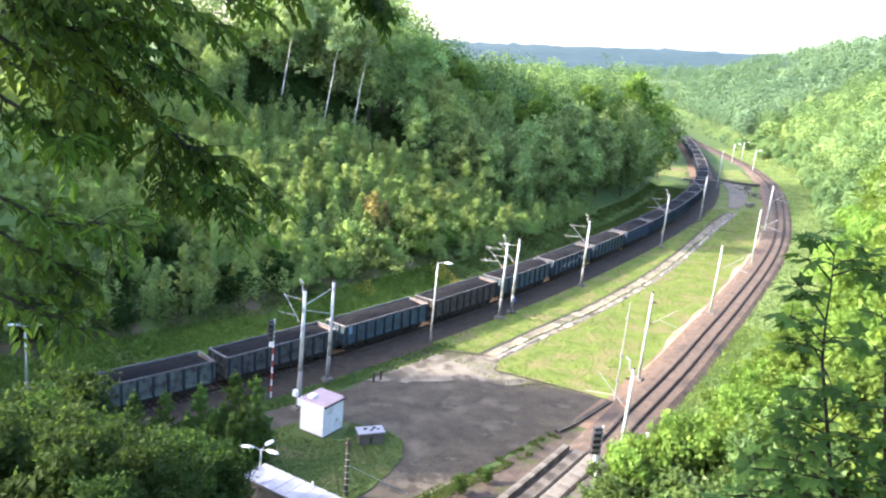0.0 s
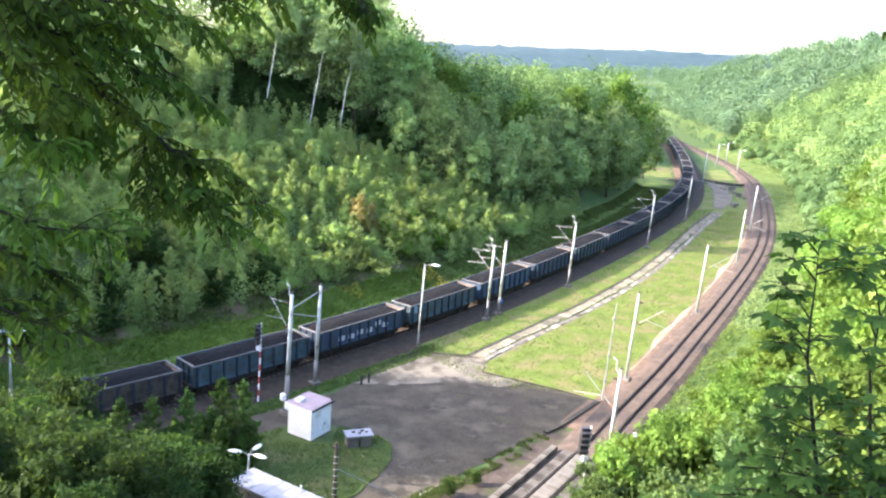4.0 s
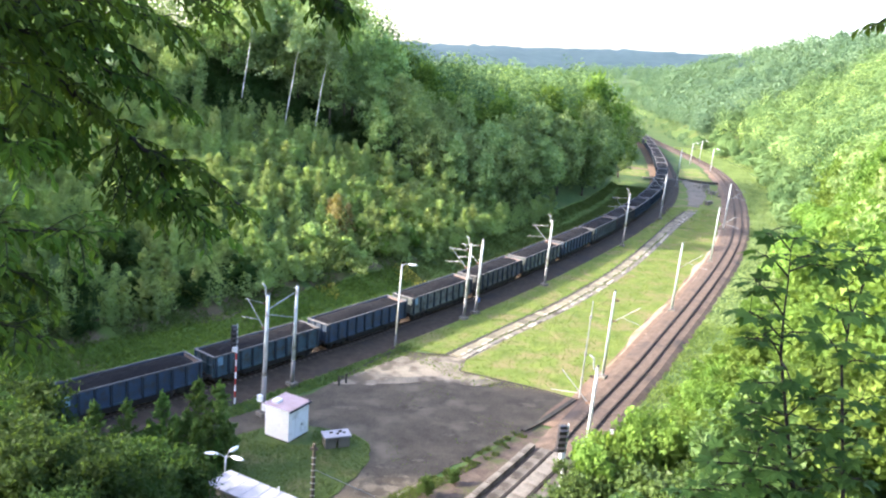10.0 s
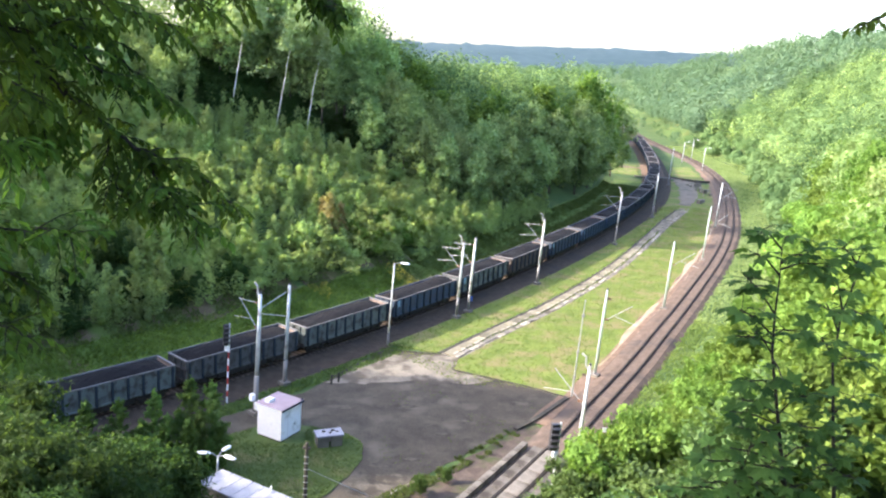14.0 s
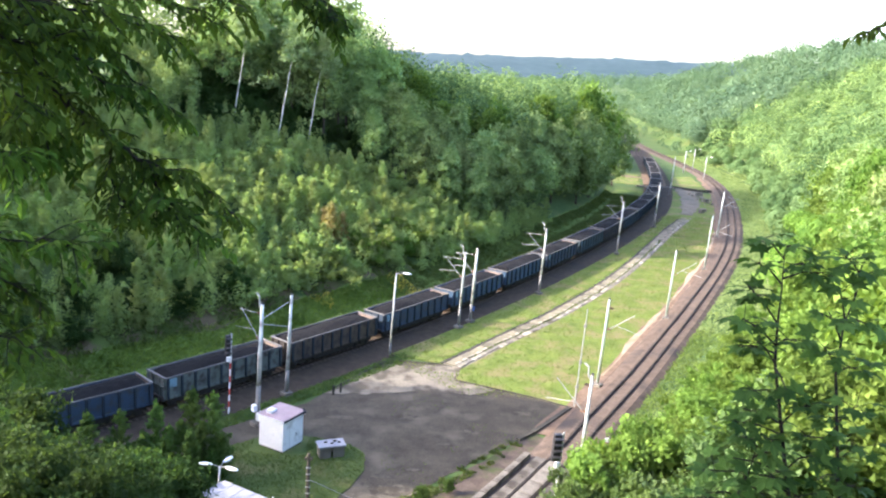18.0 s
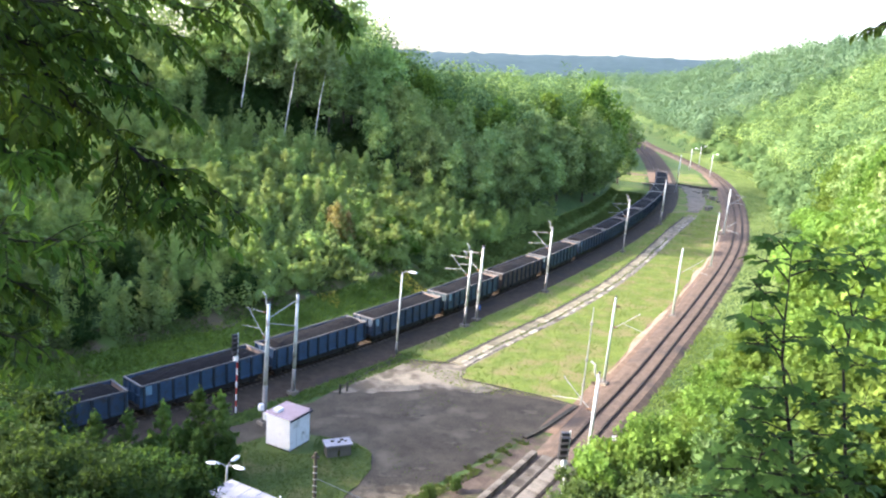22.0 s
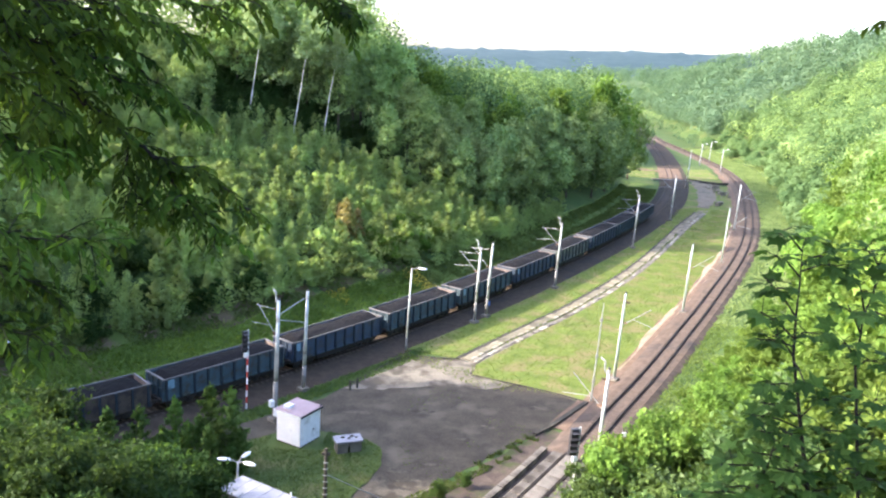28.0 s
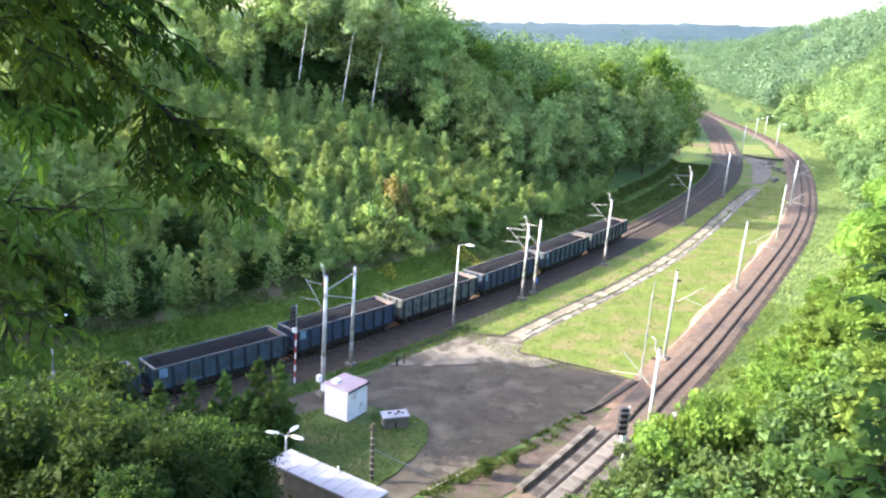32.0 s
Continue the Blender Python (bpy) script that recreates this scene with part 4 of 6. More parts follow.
    return np.interp(b, [-0.45, -0.16, -0.12, -0.09, -0.07, -0.02, 0.03, 0.08, 0.135, 0.178, 0.2], [28, 28, 26, 22.5, 18, 15.5, 16, 18, 24.5, 25, 25])


rs = np.random.RandomState(8)
cand = []
for yy in np.arange(96, 262, 5.4):
    for xx in np.arange(-128, 58, 5.4):
        cand.append((xx + rs.uniform(-2.2, 2.2), yy + rs.uniform(-2.2, 2.2)))
cand = np.array(cand)
off = -side_of(L4, cand)
zc = height(cand[:, 0], cand[:, 1])
for (x, y), o, z in zip(cand, off, zc):
    b = x / y
    d = y - wood_y(b)
    if d < 2 or o < 10 or b < -0.66 or d > (72 if b > -0.31 else 58) or (y > 236 and o < 26):
        continue
    if -0.31 < b < -0.13 and d < 9:
        continue
    inner = min(1.0, d / 34)
    grown = wood_top(b) * rs.uniform(0.82, 1.06)
    tall = grown * inner + rs.uniform(9.5, 13.0) * (1 - inner)
    if b < -0.31:
        tall = min(tall, 9.5) if d < 26 else 27.0
    if b > 0.1:
        tall = min(max(tall, 0.72 * grown), grown * float(np.interp(o, [10, 19], [0.8, 1.0])))
    if d < 20:
        if b > -0.02:
            darks.put(x, y, z - 0.3, tall / 14, rs.uniform(0, 360), rs.uniform(0.95, 1.15))
        else:
            (oaks if rs.rand() < 0.7 else darks).put(x, y, z - 0.3, tall / 16, rs.uniform(0, 360), rs.uniform(0.95, 1.15))
    elif d < 34 and b > -0.1 and rs.rand() < 0.4:
        limes.put(x, y, z - 0.3, tall / 12, rs.uniform(0, 360), rs.uniform(0.9, 1.1))
    else:
        mass_tree(rs, x, y, z, tall, rs.uniform(3.4, 4.8), "leaf_hill" if b > -0.1 and rs.rand() < 0.7 else "leaf_forest")
# undergrowth among the birches, in leaves darkened for the wood's shade
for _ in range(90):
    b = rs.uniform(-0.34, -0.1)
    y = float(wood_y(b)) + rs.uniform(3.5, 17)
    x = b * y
    shade_shrubs.put(x, y, h1(x, y) - 0.3, rs.uniform(0.6, 1.05), rs.uniform(0, 360), rs.uniform(0.8, 1.1), label="leafy shrub under the birches, leaves darkened for shade")
# tall trees added out of view beside the line to shade the yard
for x, y, s in ((-47, 68, 1.35), (-49, 62.5, 1.5), (-54, 66.5, 1.65), (-55, 59, 1.6), (-50, 55.5, 1.5)):
    oaks.put(x, y, h1(x, y) - 0.3, s, x * 31)
for x, y, tilt in ((-37.0, 139.4, 6), (-29.8, 141.2, 11), (-25.0, 143.0, 8), (-47, 146, 4)):
    b = birches.put(x, y, h1(x, y) - 0.2)
    b.matrix_world = pose(x, y, h1(x, y) - 0.2, 0, tilt, 0) @ Matrix.Diagonal((1.1, 1.1, 1.1, 1))
# more trees added out of view, to shade the lower left slope
for x, y, k in ((-62, 74, 1.1), (-61, 68, 1.0), (-65, 80, 1.15), (-68, 86.5, 1.1), (-70, 92, 0.95)):
    limes.put(x, y, h1(x, y) - 0.3, k, x * 13)
# right slope
cand = []
for yy in np.arange(44, 330, 4.6):
    for xx in np.arange(8, 190, 4.6):
        cand.append((xx + rs.uniform(-1.9, 1.9), yy + rs.uniform(-1.9, 1.9)))
cand = np.array(cand)
off = side_of(R4, cand)
zc = height(cand[:, 0], cand[:, 1])
for (x, y), o, z in zip(cand, off, zc):
    lim = np.interp(y, [50, 80, 105, 130, 180, 230, 260, 330], [5.0, 5.5, 6.5, 8.5, 9, 9, 10, 12])
    if o < lim or x > 0.66 * y + 28 or o > 95:
        continue
    if o < lim + np.interp(y, [60, 110, 160], [16, 12, 8]):
        if y < 60 and rs.rand() < 0.3:
            continue
        if y > 118:
            mass_tree(rs, x, y, z - 0.4, rs.uniform(3.5, 5.5) + 0.25 * (o - lim), rs.uniform(2.0, 3.2), "leaf_bright" if y < 140 + 50 * rs.rand() else "leaf_hill")
            continue
        brights.put(x, y, z - 0.3, rs.uniform(0.4, 0.62) + min(0.45, 0.045 * (o - lim)), rs.uniform(0, 360), rs.uniform(0.8, 1.1))
    elif rs.rand() < (0.52 if y < 150 else 0.8):
        k = rs.rand()
        if y > 165 or o > lim + 40:
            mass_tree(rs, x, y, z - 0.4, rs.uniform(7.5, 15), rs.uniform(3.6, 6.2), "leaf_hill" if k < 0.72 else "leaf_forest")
        else:
            (limes if k < 0.6 else oaks).put(x, y, z - 0.4, rs.uniform(0.75, 1.2) * (0.85 if k > 0.6 else 1), rs.uniform(0, 360), rs.uniform(0.85, 1.1))
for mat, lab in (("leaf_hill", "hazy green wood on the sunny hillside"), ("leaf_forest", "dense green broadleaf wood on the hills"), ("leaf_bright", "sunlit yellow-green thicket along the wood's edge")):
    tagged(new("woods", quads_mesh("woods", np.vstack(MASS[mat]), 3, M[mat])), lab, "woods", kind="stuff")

# slope below the camera: shrubs whose tops show along the lower edge
# x, y and the height of the top
for x, y, top in ((-16.3, 29.8, 17.4), (-16.2, 33.3, 15.2), (-16.3, 35.6, 13.2), (-14.8, 38.2, 12.4), (-13.6, 38.6, 11.4), (-13.6, 32.2, 13.4), (-13.5, 26.8, 16.2), (-20.5, 35.5, 15.0), (-20.5, 31.0, 17.0), (-24.5, 38, 14.6), (-21.5, 40, 12.8), (-18.6, 41, 11.8), (-9.4, 28.0, 12.2), (-26, 33, 17.0), (-24.4, 44, 13.0), (-26.6, 46.5, 11.2), (-28.8, 43, 11.6)):
    z = h1(x, y) - 0.3
    near_left.put(x, y, z, (top - z) / 8.0 * 0.85, x * 37, 1.18)
for x, y, top in ((-20.5, 56.4, 5.6), (-18.1, 57.2, 6.4), (-16.4, 57.0, 6.3), (-22.8, 55.5, 5.2), (-19.2, 55.4, 4.4), (-17.4, 54.6, 4.6), (-24.6, 54.0, 5.6), (-15.9, 42.6, 10.4), (-17, 44, 10.4), (-14.8, 40.2, 10.4), (-16.2, 40.6, 11.2), (-17.6, 47, 8.2), (-19.6, 50, 6.8), (-15.6, 46, 7.4)):
    z = h1(x, y) - 0.2
    if y > 53:
        for dx, dy, k in ((0, 0, 1.0), (0.8, -0.6, 0.62), (-0.6, -1.0, 0.72), (0.3, -1.6, 0.5)):
            near_shoot.put(x + dx, y + dy, z, (top - z) / 8.2 * k, x * 50 + dx * 90, 1.15)
    else:
        near_young.put(x, y, z, (top - z) / 8.0 * 0.8, x * 50, 1.25)
for x, y, top in ((12.4, 57.0, 3.4), (14.6, 60.4, 3.0), (6.8, 39.0, 10.2), (9.7, 44.6, 9.6), (13.4, 50.2, 8.4), (17.8, 56.6, 8.2), (9.5, 36.8, 12.2), (14.0, 42.8, 11.4), (20.8, 58.5, 10.0), (16.8, 42.8, 13.6), (26.2, 62.9, 13.0), (20.4, 43.4, 16.2), (34.8, 72.0, 18.0), (23.4, 44.2, 18.6), (17.2, 50, 10.6), (22.4, 51.5, 13.6), (29.5, 60, 16.6), (28, 52, 18.0), (12.4, 46.6, 9.6), (4.4, 33.5, 12.2), (40, 78, 19.5), (35, 64, 19.5)):
    z = h1(x, y) - 0.3
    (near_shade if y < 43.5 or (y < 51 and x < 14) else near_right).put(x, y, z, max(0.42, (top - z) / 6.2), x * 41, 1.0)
for x, y, top in ((10.7, 47.2, 10.1), (12.3, 48.0, 10.5), (13.9, 48.6, 11.4)):
    z = h1(x, y) - 0.3
    near_right.put(x, y, z, (top - z) / 8.2, x * 41, 1.4)

# young trees at the yard's lower corner
for x, y, s in ((1.6, 57.4, 0.2), (-0.4, 55.2, 0.26)):
    near_young.put(x, y, 0.0, s * 1.3, x * 60, 0.75, label="small leafy seedling at the yard's edge")

# unseen tree added beside the viewpoint: bears the boughs, shades them and the maple
oaks.put(-9.6, 3.6, h1(-9.6, 3.6) - 0.3, 0.8, 20, label="unseen broadleaf tree added beside the viewpoint to shade the boughs")
# a few russet young trees among the shrubs
russet = Kind("sapling", "young tree with russet and yellow leaves", "young tree", "young trees on the slope", M["leaf_russet"], 45, 1, sapling_make(4.2, 1.2, 500, 0.24))
for x, y, k in ((-16.2, 113.6, 1.25), (-14.8, 114.6, 1.0), (-17.4, 115.0, 0.9)):
    russet.put(x, y, h1(x, y) + 0.2, k, x * 70, 1.15)
for x, y, k in ((-11, 113, 0.7), (-8.5, 116.5, 0.75), (-6, 120, 0.65), (-4, 124, 0.7), (-1.5, 128, 0.6), (-9.8, 119.5, 0.8), (-13, 115, 0.6), (-6.6, 124.5, 0.75)):
    brights.put(x, y, h1(x, y) - 0.2, k, x * 91, 1.15, label="sunlit bright green shrub at the slope's foot")

# far woods in one mesh, with haze tinted into the leaf colour
quads = []
rs = np.random.RandomState(99)
for _ in range(4400):
    y = 262 + 520 * rs.rand() ** 1.15
    x = rs.uniform(0.1 * y - 10, 0.66 * y + 30)
    if _ % 6 == 0:
        y = rs.uniform(330, 640)
        x = rs.uniform(-0.14, 0.14) * y
    elif _ % 6 == 1:
        y = rs.uniform(300, 480)
        x = float(np.interp(y, R4[:, 1], R4[:, 0])) + rs.uniform(8, 48)
    p = np.array([[x, y]])
    o_l, o_r = -side_of(L4, p)[0], side_of(R4, p)[0]
    if -o_l > 0 and o_r < 0:
        continue
    lim_l, lim_r = np.interp(y, [262, 272, 300, 420, 520], [40, 10, 9, 20, 14]), np.interp(y, [262, 300, 340, 400, 470, 560], [14, 14, 15, 17, 17, 14])
    if (o_l > 0 and o_l < lim_l) or (o_r > 0 and o_r < lim_r):
        if min(abs(o_l), abs(o_r)) < 8 or rs.rand() > (0.1 if o_r > 0 else 0.4):
            continue
        s = rs.uniform(1.8, 5.6)
    else:
        if o_r > 150 or (o_r < 96 and o_r > 0 and y < 330):
            continue
        s = rs.uniform(8, 14) * (0.75 if o_l > 0 else 1)
    z = h1(x, y)
    quads.append(dome(rs, x, y, z - 0.5, s * 1.05, s * 0.42, 140 if s > 5 else 60, 0.04 * s + 0.2, 0.5))
tagged(new("far_woods", quads_mesh("far_woods", np.vstack(quads), 3, M["leaf_far"])), "woods along the far valley, haze tinted into their pale green", "woods", kind="stuff")

# far ridge, its material tinted blue-green to paint the haze
rx = np.arange(-2600, 3200, 14.0)
v, f = [], []
for k, (dist, base) in enumerate(((1500, 0), (1640, 0.55), (1800, 1.0), (2100, 1.02))):
    crest = 36 + 18 * np.clip((rx - 50) / 430, 0, 1.6) + 3 * np.sin(rx * 0.006 + 0.5) + 1.5 * np.sin(rx * 0.021)
    jag = rs.normal(0, 1.9, len(rx)) * (base > 0.9)
    for i, x in enumerate(rx):
        v.append((x, dist + 60 * math.sin(x * 0.002), 2 + (crest[i] - 2) * base + jag[i]))
n = len(rx)
f = [(r * n + i, r * n + i + 1, (r + 1) * n + i + 1, (r + 1) * n + i) for r in range(3) for i in range(n - 1)]
tagged(new("backdrop", mesh_of("backdrop", v, f, M["far_hill"], True)), "distant wooded ridge on the horizon, tinted blue-green for haze", "hills", kind="structure")


# ---- grass tufts ----
def tufts(name, x, y, size, material, label, seed, lift=0.05):
    """Bent blades of grass at the given places."""
    rs = np.random.RandomState(seed)
    z = height(x, y) + lift
    k = len(x)
    a = rs.uniform(0, 2 * np.pi, k)
    s = size * rs.uniform(0.5, 1.5, k)
    u = np.stack([np.cos(a), np.sin(a), np.zeros(k)], 1)
    c = np.stack([x, y, z], 1)
    tip = c + np.stack([rs.normal(0, 0.7, k) * s, rs.normal(0, 0.7, k) * s, s * 0.85], 1)
    q = np.stack([c - u * s[:, None] * 0.3, c + u * s[:, None] * 0.3, tip], 1)
    tagged(new(name, quads_mesh(name, q, 3, material)), label, "grass", kind="stuff")


def scatter(box_xy, count, test, seed):
    rs = np.random.RandomState(seed)
    x, y = rs.uniform(box_xy[0], box_xy[1], count), rs.uniform(box_xy[2], box_xy[3], count)
    ok = test(x, y)
    return x[ok], y[ok]


def along(line, y0, y1, d0, d1, count, seed):
    """Places at random beside a line, from d0 to d1 to its right."""
    rs = np.random.RandomState(seed)
    q = line[(line[:, 1] > y0) & (line[:, 1] < y1)]
    t_ = np.gradient(q, axis=0)
    t_ /= np.linalg.norm(t_, axis=1)[:, None]
    i, d = rs.randint(0, len(q), count), rs.uniform(d0, d1, count)
    p = q[i] + rs.uniform(-0.3, 0.3, (count, 1)) * t_[i] + d[:, None] * np.stack([t_[i, 1], -t_[i, 0]], 1)
    return p[:, 0], p[:, 1]


def between(x, y):
    xy = np.stack([x, y], 1)
    ol, orr, dd = side_of(L4, xy), side_of(R4, xy), side_of(drain[::3], xy)
    return (ol > 4.5) & (orr < -4.0) & ((dd < -0.1) | (dd > 2.6)) & (y > 76.5 + np.maximum(0, (3 - x) * 0.9)) & (y < 190)


def island_test(x, y):
    rim = [(-24, 57), (-19.5, 60.5), (-16.7, 62.3), (-13, 65.6), (-9.7, 64.9), (-6.9, 64.1), (-5.4, 62.4), (-5.2, 60), (-5.9, 57.3), (-7.6, 53.7), (-9, 50.5), (-20, 50)]
    e = np.zeros(len(x), bool)
    for (ax, ay), (bx, by) in zip(rim, rim[1:] + rim[:1]):
        e ^= ((ay > y) != (by > y)) & (x < (bx - ax) * (y - ay) / (by - ay + 1e-9) + ax)
    return e & ((x < -14.9) | (x > -10.4) | (y < 61.5) | (y > 66))


tufts("grass_tufts", *scatter((-6, 72, 76, 216), 150000, between, 1), 0.17, M["grass"], "short yellow-green grass tufts on the lawn", 1, 0.05)
tufts("grass_tufts", *along(LEFT, 44, 106, -12.6, -3.3, 52000, 2), 0.36, M["grass_bank"], "tall green grass on the bank", 2, 0.0)
# duller blades here put the wood's shade into the grass colour
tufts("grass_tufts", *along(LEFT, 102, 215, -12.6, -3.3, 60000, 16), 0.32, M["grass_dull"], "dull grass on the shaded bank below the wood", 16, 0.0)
tufts("grass_tufts", *scatter((-24, -4, 48, 66), 40000, island_test, 3), 0.13, M["grass_dull"], "rough grass round the hut", 3, 0.08)
tufts("grass_tufts", *along(RIGHT, 55, 104, 2.35, 12.5, 16000, 4), 0.26, M["grass"], "grass and weeds at the foot of the slope", 4, 0.0)
tufts("grass_tufts", *along(RIGHT, 104, 330, 2.35, 13.5, 48000, 14), 0.3, M["grass_pale"], "pale dry grass on the verge below the wood", 14, 0.0)
tufts("grass_tufts", *along(LEFT, 58, 90, 5.0, 7.0, 6000, 8), 0.2, M["grass_dull"], "green verge grass between track and yard", 8, 0.03)
tx, ty = along(LEFT, 44, 112, -16.0, -12.0, 16000, 15)
ok = wave(tx, ty, 0.35, 9) > -0.25
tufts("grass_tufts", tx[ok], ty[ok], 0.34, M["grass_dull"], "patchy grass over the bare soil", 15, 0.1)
fx, fy = along(LEFT, 88, 108, -12.5, -6.5, 2600, 5)
ok = wave(fx, fy, 0.3, 4) > 0.6
tufts("yellow_flowers", fx[ok], fy[ok], 0.24, M["flower"], "yellow wild flowers on the bank", 5, 0.2)
tufts("weeds", *along(drain, 86, 160, 1.15, 1.75, 2600, 9), 0.15, M["grass"], "low weeds between the slab rows", 9, 0.05)
tufts("weeds", *along(drain, 86, 166, -0.5, -0.1, 1200, 10), 0.17, M["grass_bank"], "grass growing over the drain edge", 10, 0.05)
wx, wy = scatter((-4, 11, 56, 80), 2600, lambda x, y: wave(x, y, 0.45, 7) > 0.45, 11)
ok = side_of(R4, np.stack([wx, wy], 1)) < -3.4
tufts("weeds", wx[ok], wy[ok], 0.11, M["grass_dull"], "small weeds in the cracks of the yard", 11, 0.02)
edge, _ = spline([(-4.8, 51.8), (-2.2, 55.0), (-0.2, 57.3), (2.9, 61.1), (5.2, 63.9), (7.4, 67.0)], 0.5)
wx, wy = along(edge, 52, 67, -0.6, 0.9, 4200, 6)
ok = wave(wx, wy, 1.7, 3) > -0.7 + 0.07 * (wy - 52)
tufts("weeds", wx[ok], wy[ok], 0.22, M["grass_dull"], "leafy weeds along the trough beside the yard", 6, 0.0)


# ---- masts, lamps, signals ----
def toward(p, q):
    return math.degrees(math.atan2(q[1] - p[1], q[0] - p[0]))


def nearest(line, p):
    d = np.hypot(line[:, 0] - p[0], line[:, 1] - p[1])
    return line[d.argmin()]


def upright(x, y, z, ang):
    """The pose of a post: all of them lean a little the same way."""
    return pose(x, y, z, 0, 1.5, 0) @ pose(0, 0, 0, 0, 0, ang)


def mast(x, y, h, line, arms, label, low=0.28, r=0.15, horn=True, box_at=0, sign=False, paint="pole", light=False):
    """A catenary mast; its local x points to the line."""
    ang = toward((x, y), nearest(line, (x, y)))
    t = thing("catenary_mast", upright(x, y, 0, ang), label, "catenary mast", "masts along the line")
    bm = bmesh.new()
    box(bm, -0.45, 0.45, -0.45, 0.45, -0.3, 0.35, 0.04)
    part("foundation", bm, M["concrete"], t)
    bm = bmesh.new()
    tube(bm, (0, 0, 0.3), (0, 0, h * low), r * 1.1, r * 1.05, 12)
    part("pole_foot", bm, M["pole_low"], t, "grey weathered lower pole", True)
    bm = bmesh.new()
    tube(bm, (0, 0, h * low - 0.02), (0, 0, h), r, r * 0.72, 12)
    part("pole", bm, M[paint], t, "pale painted upper pole", True)
    bm = bmesh.new()
    tube(bm, (0, 0, h - 0.02), (0, 0, h + 0.12), r * 0.8, r * 0.6, 10)
    part("cap", bm, M["black"], t)
    if horn:
        bm = bmesh.new()
        pipe(bm, [(0, 0, h - 0.6), (0.35, 0, h - 0.1), (0.4, 0, h + 0.55), (0.8, 0, h + 0.75)], 0.075)
        part("top_arm", bm, M["galv"], t)
    if arms:
        reach = 3.1
        for name, a, b, rr in (("tie_tube", (0.1, 0, h - 0.9), (reach, 0, h - 1.25), 0.03), ("bracket_tube", (0.1, 0, h - 3.4), (reach - 0.25, 0, h - 1.1), 0.038), ("registration_tube", (1.2, 0, h - 2.6), (reach + 0.5, 0, h - 3.0), 0.03))[1 if light else 0:]:
            bm = bmesh.new()
            tube(bm, a, b, rr, rr, 8)
            part(name, bm, M["galv"], t)
        for zz, xx in ((h - 0.93, 0.35), (h - 3.15, 0.4)):
            bm = bmesh.new()
            for k in range(4):
                tube(bm, (xx - 0.2 + k * 0.11, 0, zz), (xx - 0.15 + k * 0.11, 0, zz), 0.12, 0.1, 8)
            part("insulator", bm, M["rust"], t)
    if box_at:
        bm = bmesh.new()
        box(bm, -0.32, 0.32, -0.42, -0.12, box_at, box_at + 0.7, 0.04)
        part("cabinet", bm, M["white"], t, "small white cabinet")
        bm = bmesh.new()
        box(bm, -0.2, 0.25, 0.15, 0.55, box_at + 0.9, box_at + 1.5, 0.06)
        part("cabinet", bm, M["white"], t, "small white cabinet")
        bm = bmesh.new()
        box(bm, -0.55, -0.15, -0.2, 0.3, box_at + 0.1, box_at + 0.8, 0.06)
        part("cabinet", bm, M["white"], t, "small white cabinet")
    if sign:
        bm = bmesh.new()
        box(bm, -0.3, 0.3, -0.24, -0.2, 1.5, 2.1, 0.01)
        part("sign", bm, M["blue_sign"], t, "small blue plate")
    return t


SPEC = "pale concrete catenary mast with cantilever arms beside the track"
m1 = mast(-15.4, 66.7, 11.15, LEFT, True, "pale catenary mast with cantilever and white boxes beside hut", 0.33, 0.2, True, 0.5)
for a, b in (((-0.2, 0.3, 9.75), (0.1, 6.4, 9.3)), ((-0.2, 0.3, 9.35), (0.1, 6.4, 6.9))):
    bm = bmesh.new()
    q = m1.matrix_world.inverted() @ Vector((-14.2, 73.5, b[2]))
    tube(bm, (0, 0, a[2]), q, 0.05, 0.05, 8)
    part("strut", bm, M["galv"], m1)
mast(-14.2, 73.5, 10.05, LEFT, False, "plain pale mast with a dark cap", 0.26, 0.18, False)
mast(2.3, 97.2, 9.7, LEFT, True, SPEC)
mast(3.8, 99.8, 9.7, LEFT, True, "pale mast with cantilever and blue plate near its foot", 0.25, 0.17, False, 0, True)
mast(14.0, 115.1, 9.7, LEFT, True, SPEC, 0.3)
mast(30.8, 144.7, 9.7, LEFT, True, SPEC, 0.35)
mast(44.2, 173.6, 9.7, LEFT, True, SPEC, 0.3, 0.17, False)
mast(59.8, 222.5, 10.4, LEFT, False, "slim pale mast beside the dirt crossing", 0.2, 0.14, False)
mast(16.9, 81.2, 9.6, RIGHT, True, "pale catenary mast with cantilever arms over rusty track", 0.06, 0.15, False, paint="pole_green", light=True)
mast(30.4, 106.9, 9.6, RIGHT, True, "pale green-grey catenary mast on the spoil strip", 0.06, 0.15, False, paint="pole_green", light=True)
mast(44.4, 137.2, 9.6, RIGHT, True, "pale green-grey catenary mast on the spoil strip", 0.06, 0.14, False, paint="pole_green", light=True)
mast(55.7, 167.1, 9.6, RIGHT, True, "pale catenary mast with white foot", 0.05, 0.17, False)
mast(11.8, 59.9, 9.5, RIGHT, True, "pale lattice-like catenary mast beside the crossing", 0.1, 0.15, True, light=True)


def pole_lamp(name, x, y, h, ang, heads, label, r=0.09, arm=0.9):
    t = thing(name, upright(x, y, h1(x, y), ang), label, "street lamp")
    bm = bmesh.new()
    tube(bm, (0, 0, -0.2), (0, 0, 1.4), r * 1.5, r * 1.4, 10)
    part("base", bm, M["pole_low"], t, smooth=True)
    bm = bmesh.new()
    tube(bm, (0, 0, 1.4), (0, 0, h), r * 1.2, r * 0.8, 10)
    part("pole", bm, M["pole"], t, smooth=True)
    for k in range(heads):
